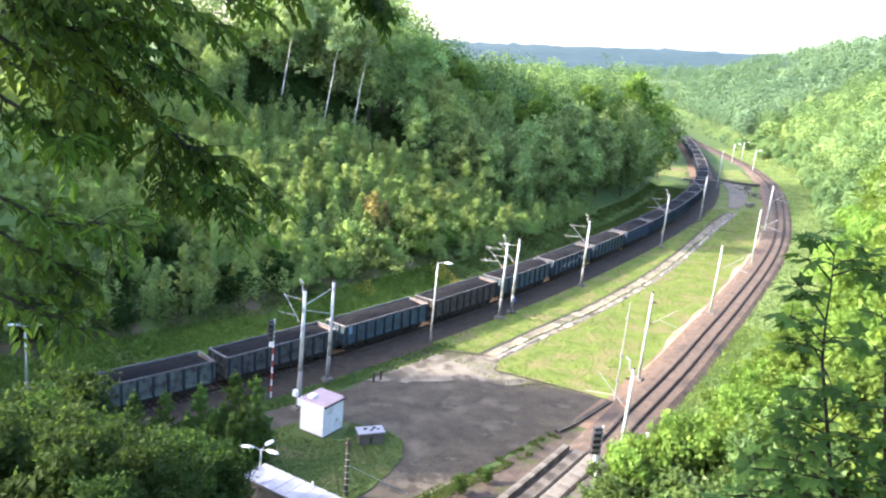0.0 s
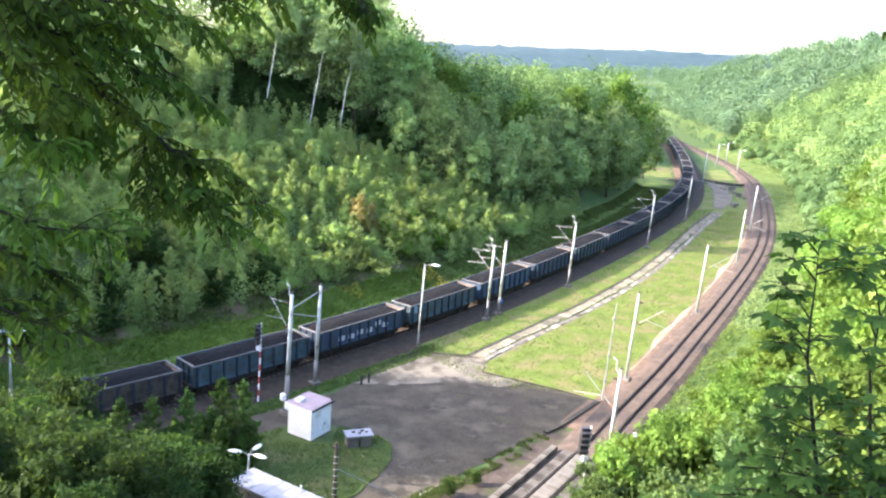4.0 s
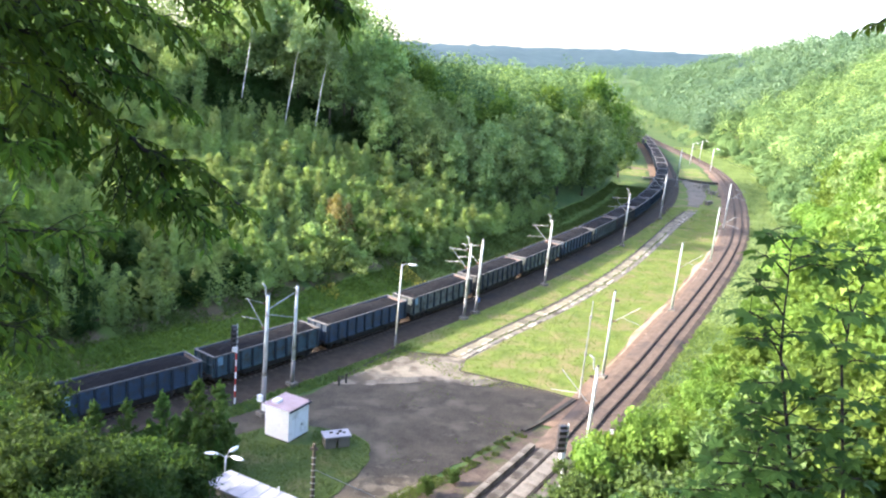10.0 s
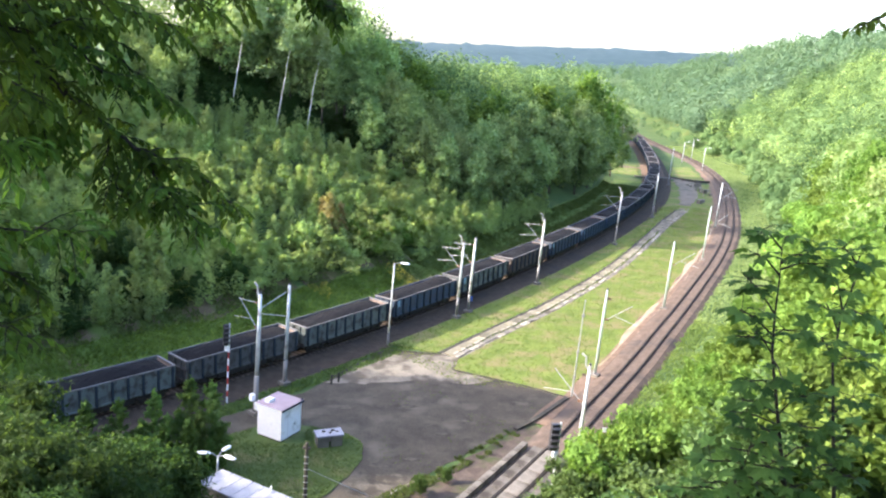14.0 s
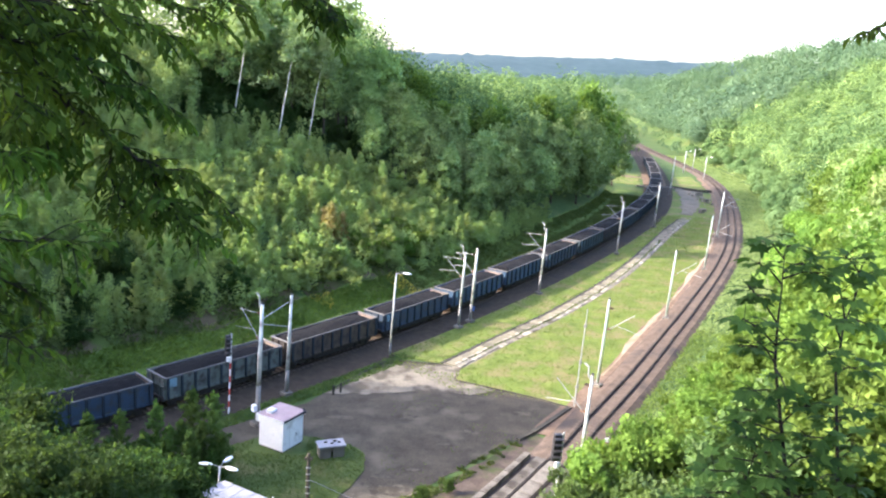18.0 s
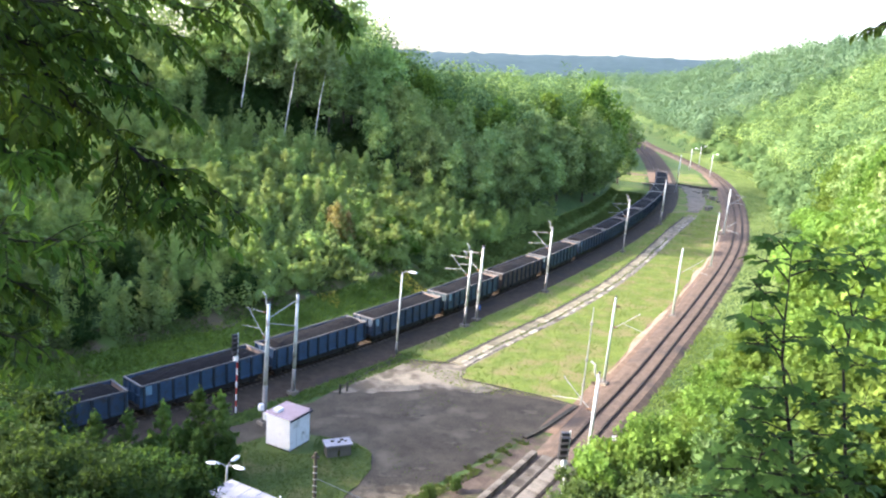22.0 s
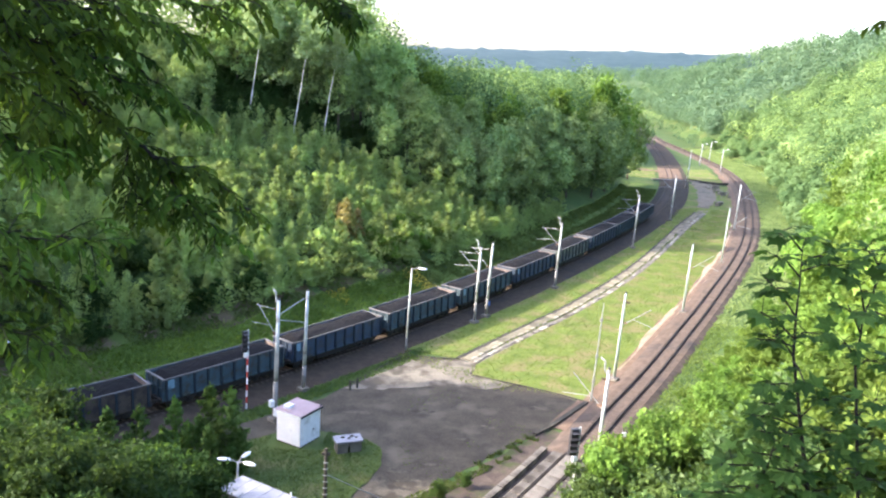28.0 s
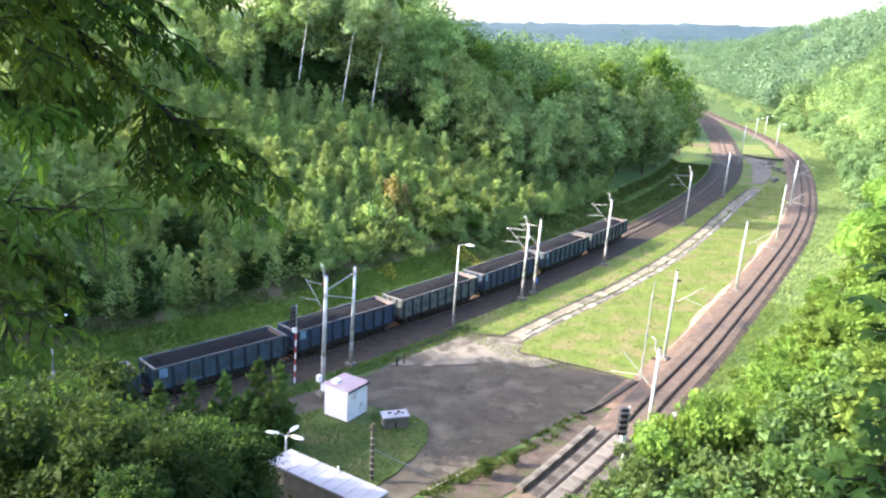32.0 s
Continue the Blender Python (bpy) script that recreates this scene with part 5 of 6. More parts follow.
        a = radians(k * 360 / heads if heads != 3 else (-20, 70, 180)[k])
        ux, uy = math.cos(a), math.sin(a)
        bm = bmesh.new()
        pipe(bm, [(0, 0, h - 0.1), (ux * arm * 0.5, uy * arm * 0.5, h + 0.1), (ux * arm, uy * arm, h + 0.12)], 0.04)
        br = part("bracket", bm, M["galv"], t)
        bm = bmesh.new()
        m = Matrix.Translation((ux * (arm + 0.3), uy * (arm + 0.3), h + 0.12)) @ Matrix.Rotation(a, 4, "Z") @ Matrix.Diagonal((0.52, 0.2, 0.11, 1))
        bmesh.ops.create_uvsphere(bm, u_segments=14, v_segments=8, radius=1.0, matrix=m)
        part("lamp_head", bm, M["white"], br, "white oval lamp head", True)
    return t


pole_lamp("street_lamp", -5.3, 86.2, 9.4, -10, 1, "tall pale street lamp at the yard corner", 0.085)
pole_lamp("street_lamp", -14.9, 53.0, 3.3, 0, 3, "three-headed lamp post beside the white roof", 0.08, 0.7)
pole_lamp("street_lamp", -38.9, 64.3, 6.4, 20, 2, "twin-headed street lamp behind the shrubs", 0.1, 0.6)
for x, y in ((80.1, 260.7), (77.9, 276.6), (83.6, 286.1)):
    pole_lamp("street_lamp", x, y, 7.2, 0, 1, "distant pale street lamp with bent arm", 0.13, 1.1)


def signal(x, y, h, ang, banded, label):
    t = thing("railway_signal", upright(x, y, 0, ang), label, "railway signal")
    if banded:
        n = 9
        for k in range(n):
            bm = bmesh.new()
            tube(bm, (0, 0, k * h * 0.72 / n - (0.2 if k == 0 else 0)), (0, 0, (k + 1) * h * 0.72 / n), 0.075, 0.075, 10)
            part("pole_band", bm, M["red"] if k % 2 else M["white"], t, "red band" if k % 2 else "white band")
    bm = bmesh.new()
    tube(bm, (0, 0, h * 0.72 if banded else -0.2), (0, 0, h), 0.075, 0.07, 10)
    part("pole", bm, M["pole"], t)
    bm = bmesh.new()
    hd = 1.9 if banded else 2.1
    box(bm, -0.52 if banded else -0.72, -0.1, -0.2, 0.2, h - hd - 0.1, h - 0.1, 0.05)
    head = part("signal_head", bm, M["black"], t, "black signal head")
    for k in range(4):
        bm = bmesh.new()
        z = h - 0.45 - k * hd / 4.4
        box(bm, -0.56 if banded else -0.78, -0.14, -0.62, -0.18, z + 0.1, z + 0.16, 0.01)
        tube(bm, (-0.36, -0.24, z - 0.06), (-0.36, -0.19, z - 0.06), 0.13, 0.13, 10)
        part("visor", bm, M["black"], head)
    bm = bmesh.new()
    box(bm, -0.38, 0.02, -0.2, 0.08, h - hd - 0.65, h - hd - 0.25, 0.03)
    part("relay_box", bm, M["white"], t, "white box below the head")
    return t


signal(-18.4, 68.6, 7.6, 35, True, "signal with black head on red and white banded pole")
signal(9.5, 56.1, 6.3, 15, False, "black-headed railway signal on a white pole by the bushes")

# slim pole, stakes, posts
t = thing("slim_pole", upright(13.7, 75.4, 0, 0), "slim grey steel pole at the lawn corner", "pole")
bm = bmesh.new()
tube(bm, (0, 0, -0.2), (0, 0, 10.1), 0.085, 0.045, 8)
part("pole", bm, M["galv"], t)
for z in (2.0, 4.6, 8.3):
    bm = bmesh.new()
    tube(bm, (0, 0, z), (0, 0, z + 0.3), 0.14, 0.14, 8)
    part("clamp", bm, M["pole_low"], t)
t = thing("wire_post", pose(-8.6, 53.4, 0), "grey concrete post with a slack stay wire", "post")
bm = bmesh.new()
tube(bm, (0, 0, -0.2), (0, 0, 4.6), 0.15, 0.11, 8)
part("post", bm, M["kerb"], t)
bm = bmesh.new()
box(bm, -0.28, 0.28, -0.1, 0.1, 4.1, 4.3, 0.02)
part("crosspiece", bm, M["kerb"], t)
for k in range(7):
    bm = bmesh.new()
    box(bm, -0.17, 0.17, -0.14, -0.1, 0.5 + k * 0.5, 0.58 + k * 0.5, 0.0)
    part("rung", bm, M["galv"], t)
bm = bmesh.new()
tube(bm, (0, 0, 2.6), (4.4, 1.2, 0.05), 0.03, 0.03, 6)
part("stay_wire", bm, M["galv"], t)
for x, y in ((-9.8, 74.3), (-9.2, 75.0)):
    bm = bmesh.new()
    box(bm, -0.09, 0.09, -0.09, 0.09, -0.1, 1.0, 0.02)
    o = tagged(new("marker_post", from_bm("marker_post", bm, M["kerb"])), "short dark marker post on the grass verge", "post", "marker posts")
    o.matrix_world = pose(x, y, 0, 2, 1, 20)
t = thing("warning_post", pose(14.9, 64.9, 0), "small white plate on a rusty post beside the track", "sign")
bm = bmesh.new()
tube(bm, (0, 0, -0.1), (0, 0, 2.0), 0.05, 0.05, 8)
part("post", bm, M["rust"], t)
bm = bmesh.new()
box(bm, -0.17, 0.17, -0.06, -0.02, 1.6, 2.0, 0.02)
part("plate", bm, M["white"], t)

# ---- hut, bench box, white roof ----
hut = thing("equipment_hut", pose(-12.58, 63.35, 0.08, 0, 0, 62), "white boxy equipment hut with faded pink roof", "hut")
bm = bmesh.new()
box(bm, -1.3, 1.3, -1.25, 1.25, 0.12, 2.75, 0.03)
part("body", bm, M["white"], hut)
bm = bmesh.new()
box(bm, -1.25, 1.25, -1.2, 1.2, -0.05, 0.14, 0.0)
part("plinth", bm, M["kerb"], hut)
bm = bmesh.new()
vs = box(bm, -1.42, 1.42, -1.37, 1.37, 2.74, 2.92, 0.0)
part("roof", bm, M["roof_pink"], hut)
bm = bmesh.new()
box(bm, -1.44, -1.38, -1.39, 1.39, 2.7, 2.9, 0.0)
part("fascia", bm, M["white"], hut)
for bx in ((-1.4, 1.46, -1.44, -1.39, 2.72, 2.86), (1.43, 1.48, -1.38, 1.4, 2.72, 2.86)):
    bm = bmesh.new()
    box(bm, *bx, 0.0)
    part("edge_strip", bm, M["rib"], hut, "dark drip edge of the roof")
bm = bmesh.new()
tube(bm, (1.3, -1.28, 2.9), (1.3, -1.28, 3.06), 0.09, 0.07, 8)
part("corner_cap", bm, M["black"], hut)
for x in (-1.1, 1.1):
    bm = bmesh.new()
    box(bm, x - 0.12, x + 0.12, -1.2, 1.2, -0.16, -0.04, 0.01)
    part("skid", bm, M["kerb"], hut)
bm = bmesh.new()
box(bm, -0.45, 0.45, -1.285, -1.25, 0.2, 2.2, 0.01)
dr = part("door", bm, M["white"], hut)
bm = bmesh.new()
box(bm, 0.32, 0.38, -1.33, -1.28, 1.1, 1.25, 0.01)
part("handle", bm, M["black"], dr)
bm = bmesh.new()
box(bm, 1.3, 1.33, -0.4, 0.4, 1.7, 2.1, 0.01)
part("vent", bm, M["white"], hut)
bm = bmesh.new()
box(bm, -0.9, -0.2, 0.3, 0.9, 2.9, 3.2, 0.06)
part("roof_box", bm, M["white"], hut, "white box on the roof edge")

cab = thing("cable_shelter", pose(-8.2, 62.0, 0.1, 0, 0, 22) @ Matrix.Diagonal((1.2, 1.2, 1.1, 1)), "low concrete shelter with pale slab roof on the grass", "shelter")
bm = bmesh.new()
box(bm, -0.95, 0.95, -0.55, 0.55, 0.85, 0.98, 0.02)
part("roof_slab", bm, M["roof_grey"], cab)
for x, y, r_ in ((-0.35, 0.1, 0.13), (0.05, -0.12, 0.11), (0.3, 0.16, 0.14), (0.55, -0.05, 0.1)):
    bm = bmesh.new()
    bmesh.ops.create_icosphere(bm, subdivisions=1, radius=r_, matrix=Matrix.Translation((x, y, 0.98 + r_ * 0.35)) @ Matrix.Diagonal((1.2, 0.8, 0.6, 1)))
    part("stone", bm, M["kerb"], cab, "dark stone lying on the slab")
for nm, bx in (("side_wall", (-0.85, -0.7, -0.45, 0.45, -0.1, 0.85)), ("side_wall", (0.7, 0.85, -0.45, 0.45, -0.1, 0.85)), ("back_wall", (-0.7, 0.7, 0.35, 0.45, -0.1, 0.85)), ("front_panel", (-0.7, -0.08, -0.45, -0.38, -0.1, 0.8)), ("front_panel", (0.05, 0.7, -0.45, -0.38, -0.1, 0.8))):
    bm = bmesh.new()
    box(bm, *bx, 0.01)
    part(nm, bm, M["concrete"], cab)

shed = thing("shed", pose(-12.0, 49.4, 0, 0, 0, -29), "long shed with white sheet roof half hidden by shrubs", "shed")
bm = bmesh.new()
box(bm, -3.0, 5.5, -1.0, 1.0, -0.3, 2.75, 0.02)
part("body", bm, M["concrete"], shed)
for k in range(9):
    bm = bmesh.new()
    box(bm, -3.15 + k * 0.98, -3.15 + k * 0.98 + 0.96, -1.15, 1.15, 2.76, 2.9, 0.03)
    part("roof_sheet", bm, M["roof_grey"], shed)
bm = bmesh.new()
tube(bm, (1.5, 0.9, 2.85), (1.5, 0.9, 3.3), 0.05, 0.05, 8)
part("vent_pipe", bm, M["white"], shed)

# rubble by the crossing
rs = np.random.RandomState(61)
bm = bmesh.new()
for _ in range(60):
    q = 0.12 + 0.5 * rs.rand() ** 3
    m = pose(65.2 + 4.2 * rs.rand(), 208 + 20 * rs.rand(), 0.12 + q * 0.25, *rs.uniform(-25, 25, 2), rs.uniform(0, 180)) @ Matrix.Diagonal((q * 1.4, q, q * 0.7, 1))
    bmesh.ops.create_cube(bm, size=1.0, matrix=m)
tagged(new("rubble", from_bm("rubble", bm, M["slab"])), "pale broken concrete rubble beside the track", "rubble", kind="stuff")
for k, (x, y, w, h) in enumerate(((68.0, 223.3, 1.8, 1.2), (67.1, 213.9, 1.1, 0.9), (60.9, 196.5, 1.6, 1.0), (62.4, 199, 1.2, 0.7))):
    bm = bmesh.new()
    box(bm, -w / 2, w / 2, -0.5, 0.5, -0.1, h, 0.08)
    o = tagged(new("concrete_block", from_bm("concrete_block", bm, M["concrete"])), "pale concrete block lying beside the track", "concrete block", "concrete blocks")
    o.matrix_world = pose(x, y, 0, 0, 0, 25 * k)


# ---- plants close to the camera ----
def view_point(px, py, d):
    """A place d metres from the camera's spot: px to the right and py up, as slopes about the mean line of sight."""
    a, b, c = radians(1.21), radians(-13.57), radians(3.34)
    ahead = Vector((-math.sin(a) * math.cos(b), math.cos(a) * math.cos(b), math.sin(b)))
    level = Vector((math.cos(a), math.sin(a), 0))
    up = level.cross(ahead)
    r, u = math.cos(c) * level + math.sin(c) * up, math.cos(c) * up - math.sin(c) * level
    return Vector(EYE) + (ahead + r * px + u * py) * d


def swept(name, line, r0, sides=6):
    """One continuous tapering stem along a line."""
    v, f, n = [], [], len(line)
    for k, p in enumerate(line):
        d = (line[min(n - 1, k + 1)] - line[max(0, k - 1)]).normalized()
        a = d.orthogonal().normalized()
        b = d.cross(a)
        rad = r0 * (1 - 0.85 * k / n)
        v += [p + (a * math.cos(q) + b * math.sin(q)) * rad for q in (2 * math.pi * j / sides for j in range(sides))]
    for k in range(n - 1):
        f += [(k * sides + j, k * sides + (j + 1) % sides, (k + 1) * sides + (j + 1) % sides, (k + 1) * sides + j) for j in range(sides)]
    f += [tuple(range(sides)), tuple((n - 1) * sides + j for j in range(sides))]
    return mesh_of(name, v, f, M["twig"], True)


def leafy_boughs(name, boughs, leaf, label, seed, twig_len=0.35):
    """Boughs as (thickness, line of places); flat drooping sprays of alternate leaves grow from their sides."""
    rs = np.random.RandomState(seed)
    t = thing(name, pose(0, 0, 0), label, "branch")
    for r0, limb in boughs:
        pts = [view_point(*p) for p in limb]
        line = []
        for a, b in zip(pts, pts[1:]):
            line += [a.lerp(b, k / 4) + Vector(rs.normal(0, 0.008, 3)) for k in range(4)]
        line.append(pts[-1])
        part("bough", swept("bough", line, r0), None, t, "thin dark bough")
        bt, blades = bmesh.new(), []
        n = len(line)
        for k in range(1, n):
            ahead = (line[k] - line[k - 1]).normalized()
            side = ahead.cross(Vector((0, 0, 1))).normalized()
            for sgn in (-1, 1):
                if rs.rand() < 0.18:
                    continue
                ln = twig_len * rs.uniform(0.45, 1.1) * (1.0 - 0.3 * k / n)
                way = (ahead * rs.uniform(0.5, 1.1) + side * sgn * rs.uniform(0.5, 1.0) + Vector((0, 0, rs.uniform(-0.3, 0.65)))).normalized()
                a, steps = line[k - 1].lerp(line[k], rs.rand()), 5
                spray_line = [a]
                for j in range(steps):
                    way = (way + Vector((0, 0, -0.14)) + Vector(rs.normal(0, 0.07, 3))).normalized()
                    spray_line.append(spray_line[-1] + way * ln / steps)
                for j in range(steps):
                    tube(bt, spray_line[j], spray_line[j + 1], 0.0045 * (1 - j / 7), 0.0045 * (1 - (j + 1) / 7), 4)
                count = max(4, int(ln / 0.026))
                for j in range(count):
                    u = (j + 0.6) / count * steps
                    i = min(steps - 1, int(u))
                    c = spray_line[i].lerp(spray_line[i + 1], u - i)
                    fwd = (spray_line[i + 1] - spray_line[i]).normalized()
                    out = fwd.cross(Vector((0, 0, 1))).normalized() * (1 if j % 2 else -1)
                    blades.append((c, (fwd * 0.75 + out * rs.uniform(0.5, 1.0) + Vector((0, 0, rs.uniform(-0.75, -0.05)))).normalized()))
        tagged(part("twig_growth", bt, M["twig"], t), "fine dark side twigs", kind="stuff")
        part("leaves", blade_mesh(rs, blades, leaf), None, t)
    return t


def blade_mesh(rs, blades, leaf):
    """Pointed oval leaves, folded along the midrib, from their stalks' ends and ways."""
    v, f = [], []
    for c, way in blades:
        size = leaf * rs.uniform(0.6, 1.2)
        u = way.cross(Vector(rs.normal(0, 0.28, 3)) + Vector((0, 0, 1))).normalized()
        up = u.cross(way)
        w, o = size * 0.46, len(v)
        lift = up * w * 0.2
        p1, p2 = c + way * size * 0.35, c + way * size * 0.72 - up * size * 0.04
        v += [c, p1 + u * w * 0.5 + lift, p1, p1 - u * w * 0.5 + lift, p2 + u * w * 0.36 + lift, p2, p2 - u * w * 0.36 + lift, c + way * size - up * size * 0.14]
        f += [(o, o + 1, o + 2), (o, o + 2, o + 3), (o + 1, o + 4, o + 5, o + 2), (o + 2, o + 5, o + 6, o + 3), (o + 4, o + 7, o + 5), (o + 5, o + 7, o + 6)]
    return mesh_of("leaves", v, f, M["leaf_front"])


def young_maple(stems, shoots, seed):
    """A young maple: thin stems, side shoots, and a whorl of broad lobed leaves at each shoot's end."""
    rs = np.random.RandomState(seed)
    t = thing("young_maple", pose(0, 0, 0), "young maple close by on the slope, shade in its dark leaves", "young tree")
    for r0, limb in stems:
        pts = [view_point(*p) for p in limb]
        line = [a.lerp(b, k / 4) for a, b in zip(pts, pts[1:]) for k in range(4)] + [pts[-1]]
        part("stem", swept("stem", line, r0), None, t, "slim dark stem")
    # tips, lobes and bays of half a leaf, as angle and reach
    rim = [(150, 0.22), (112, 0.62), (84, 0.42), (52, 0.92), (26, 0.55), (0, 1.05), (-26, 0.55), (-52, 0.92), (-84, 0.42), (-112, 0.62), (-150, 0.22)]
    bt, v, f = bmesh.new(), [], []
    for a, m, e in shoots:
        a, m, e = view_point(*a), view_point(*m), view_point(*e)
        tube(bt, a, m, 0.006, 0.0045, 5)
        tube(bt, m, e, 0.0045, 0.003, 5)
        grow = (e - m).normalized()
        for k in range(rs.randint(5, 10)):
            base = m.lerp(e, rs.uniform(0.1, 1.05))
            ang = k * 2.4 + rs.uniform(-0.4, 0.4)
            way = (Vector((math.cos(ang), math.sin(ang), rs.uniform(-0.35, 0.3))) + grow * 0.7).normalized()
            stalk = base + way * rs.uniform(0.04, 0.1)
            tube(bt, base, stalk, 0.002, 0.0015, 4)
            way = (way + Vector((0, 0, rs.uniform(-0.6, 0.05)))).normalized()
            u = way.cross(Vector(rs.normal(0, 0.35, 3)) + Vector((0, 0, 1))).normalized()
            up, size, o = u.cross(way), 0.074 * rs.uniform(0.6, 1.3), len(v)
            v.append(stalk + way * size * 0.12)
            for g, reach in rim:
                x, y = math.sin(radians(g)) * reach * size, math.cos(radians(g)) * reach * size
                v.append(stalk + way * (size * 0.12 + y) + u * x - up * (x * x + y * y) / size * 0.22)
            f += [(o, o + 1 + j, o + 2 + j) for j in range(len(rim) - 1)]
    tagged(part("shoot_growth", bt, M["twig"], t), "thin leafy shoots", kind="stuff")
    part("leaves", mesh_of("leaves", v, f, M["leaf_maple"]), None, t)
    return t


BOUGHS = [
    (0.030, [(-0.585, 0.364, 4.50), (-0.537, 0.295, 4.58), (-0.510, 0.267, 4.66), (-0.476, 0.226, 4.74), (-0.448, 0.191, 4.82), (-0.414, 0.162, 4.90), (-0.380, 0.136, 4.98), (-0.345, 0.110, 5.06), (-0.304, 0.095, 5.14), (-0.263, 0.073, 5.22), (-0.237, 0.047, 5.30)]),
    (0.018, [(-0.558, 0.357, 4.80), (-0.483, 0.323, 4.90), (-0.435, 0.282, 5.00), (-0.390, 0.244, 5.10), (-0.356, 0.206, 5.20), (-0.332, 0.182, 5.30), (-0.308, 0.172, 5.40)]),
    (0.014, [(-0.579, 0.309, 4.60), (-0.510, 0.289, 4.72), (-0.448, 0.292, 4.84), (-0.387, 0.289, 4.96), (-0.339, 0.271, 5.08), (-0.311, 0.261, 5.20)]),
    (0.014, [(-0.496, 0.343, 4.90), (-0.407, 0.323, 5.05), (-0.339, 0.309, 5.20), (-0.284, 0.292, 5.35), (-0.260, 0.278, 5.50)]),
    (0.012, [(-0.496, 0.251, 4.60), (-0.448, 0.244, 4.70), (-0.414, 0.227, 4.80), (-0.390, 0.199, 4.90), (-0.369, 0.186, 5.00)]),
    (0.010, [(-0.469, 0.217, 4.60), (-0.463, 0.186, 4.63), (-0.458, 0.155, 4.67), (-0.461, 0.134, 4.70)]),
    (0.012, [(-0.585, 0.220, 4.40), (-0.537, 0.186, 4.43), (-0.507, 0.162, 4.47), (-0.483, 0.141, 4.50)]),
    (0.012, [(-0.585, 0.275, 4.40), (-0.544, 0.247, 4.40), (-0.513, 0.223, 4.40), (-0.489, 0.213, 4.40)]),
    (0.010, [(-0.414, 0.162, 4.90), (-0.424, 0.131, 4.87), (-0.455, 0.114, 4.83), (-0.496, 0.104, 4.80)]),
    (0.010, [(-0.380, 0.136, 5.00), (-0.383, 0.097, 5.00), (-0.373, 0.062, 5.00), (-0.366, 0.038, 5.00)]),
    (0.010, [(-0.345, 0.110, 5.10), (-0.325, 0.073, 5.10), (-0.297, 0.045, 5.10), (-0.273, 0.021, 5.10)]),
    (0.010, [(-0.366, 0.127, 5.10), (-0.332, 0.090, 5.10), (-0.325, 0.062, 5.10), (-0.311, 0.049, 5.10)]),
    (0.010, [(-0.585, 0.172, 4.40), (-0.537, 0.138, 4.37), (-0.510, 0.117, 4.33), (-0.483, 0.114, 4.30)]),
    (0.012, [(-0.592, 0.049, 4.30), (-0.537, 0.021, 4.35), (-0.496, 0.011, 4.40), (-0.455, 0.014, 4.45), (-0.424, 0.001, 4.50)]),
    (0.012, [(-0.592, -0.068, 4.30), (-0.544, -0.092, 4.33), (-0.503, -0.102, 4.37), (-0.476, -0.116, 4.40)]),
    (0.012, [(-0.592, 0.343, 3.70), (-0.537, 0.316, 3.80), (-0.483, 0.302, 3.90), (-0.435, 0.306, 4.00), (-0.393, 0.292, 4.10)]),
    (0.012, [(-0.592, 0.295, 3.70), (-0.544, 0.271, 3.80), (-0.503, 0.254, 3.90), (-0.455, 0.254, 4.00)]),
    (0.012, [(-0.592, 0.316, 3.80), (-0.537, 0.295, 3.90), (-0.489, 0.275, 4.00), (-0.441, 0.268, 4.10), (-0.407, 0.254, 4.20)]),
    (0.012, [(-0.592, 0.247, 3.80), (-0.544, 0.217, 3.90), (-0.496, 0.186, 4.00), (-0.476, 0.172, 4.00)]),
    (0.012, [(-0.592, 0.001, 4.20), (-0.537, -0.020, 4.30), (-0.496, -0.040, 4.40), (-0.462, -0.064, 4.50)]),
]
leafy_boughs("overhanging_branch", BOUGHS, 0.088, "leafy bough hanging over the view, shade in its dark leaf tones", 301)
leafy_boughs("overhanging_branch", [
    (0.010, [(-0.215, 0.350, 5.00), (-0.167, 0.313, 5.00), (-0.136, 0.289, 5.00), (-0.111, 0.265, 5.00)]),
    (0.008, [(-0.181, 0.343, 5.00), (-0.147, 0.316, 5.00), (-0.123, 0.299, 5.00), (-0.114, 0.285, 5.00)]),
    (0.008, [(-0.284, 0.343, 5.10), (-0.250, 0.313, 5.10), (-0.232, 0.297, 5.10)]),
], 0.085, "leafy twig tip hanging from above", 311, 0.26)
leafy_boughs("overhanging_branch", [
    (0.008, [(0.600, 0.316, 5.20), (0.559, 0.285, 5.20), (0.532, 0.271, 5.20)]),
], 0.085, "leafy twig tip reaching in from the side", 315, 0.14)
MAPLE_STEMS = [
    (0.013, [(0.448, -0.335, 4.30), (0.439, -0.267, 4.35), (0.432, -0.198, 4.40), (0.425, -0.130, 4.45), (0.428, -0.082, 4.50), (0.433, -0.040, 4.55), (0.436, 0.001, 4.60)]),
    (0.012, [(0.504, -0.335, 4.40), (0.502, -0.232, 4.48), (0.500, -0.143, 4.55), (0.510, -0.082, 4.62), (0.533, -0.027, 4.70)]),
    (0.010, [(0.354, -0.356, 4.20), (0.374, -0.301, 4.23), (0.395, -0.260, 4.27), (0.403, -0.232, 4.30)]),
]
MAPLE_SHOOTS = [
    [(0.426, -0.109, 4.45), (0.405, -0.088, 4.33), (0.385, -0.076, 4.20)],
    [(0.426, -0.119, 4.45), (0.402, -0.110, 4.33), (0.380, -0.109, 4.20)],
    [(0.425, -0.131, 4.45), (0.414, -0.113, 4.33), (0.403, -0.104, 4.20)],
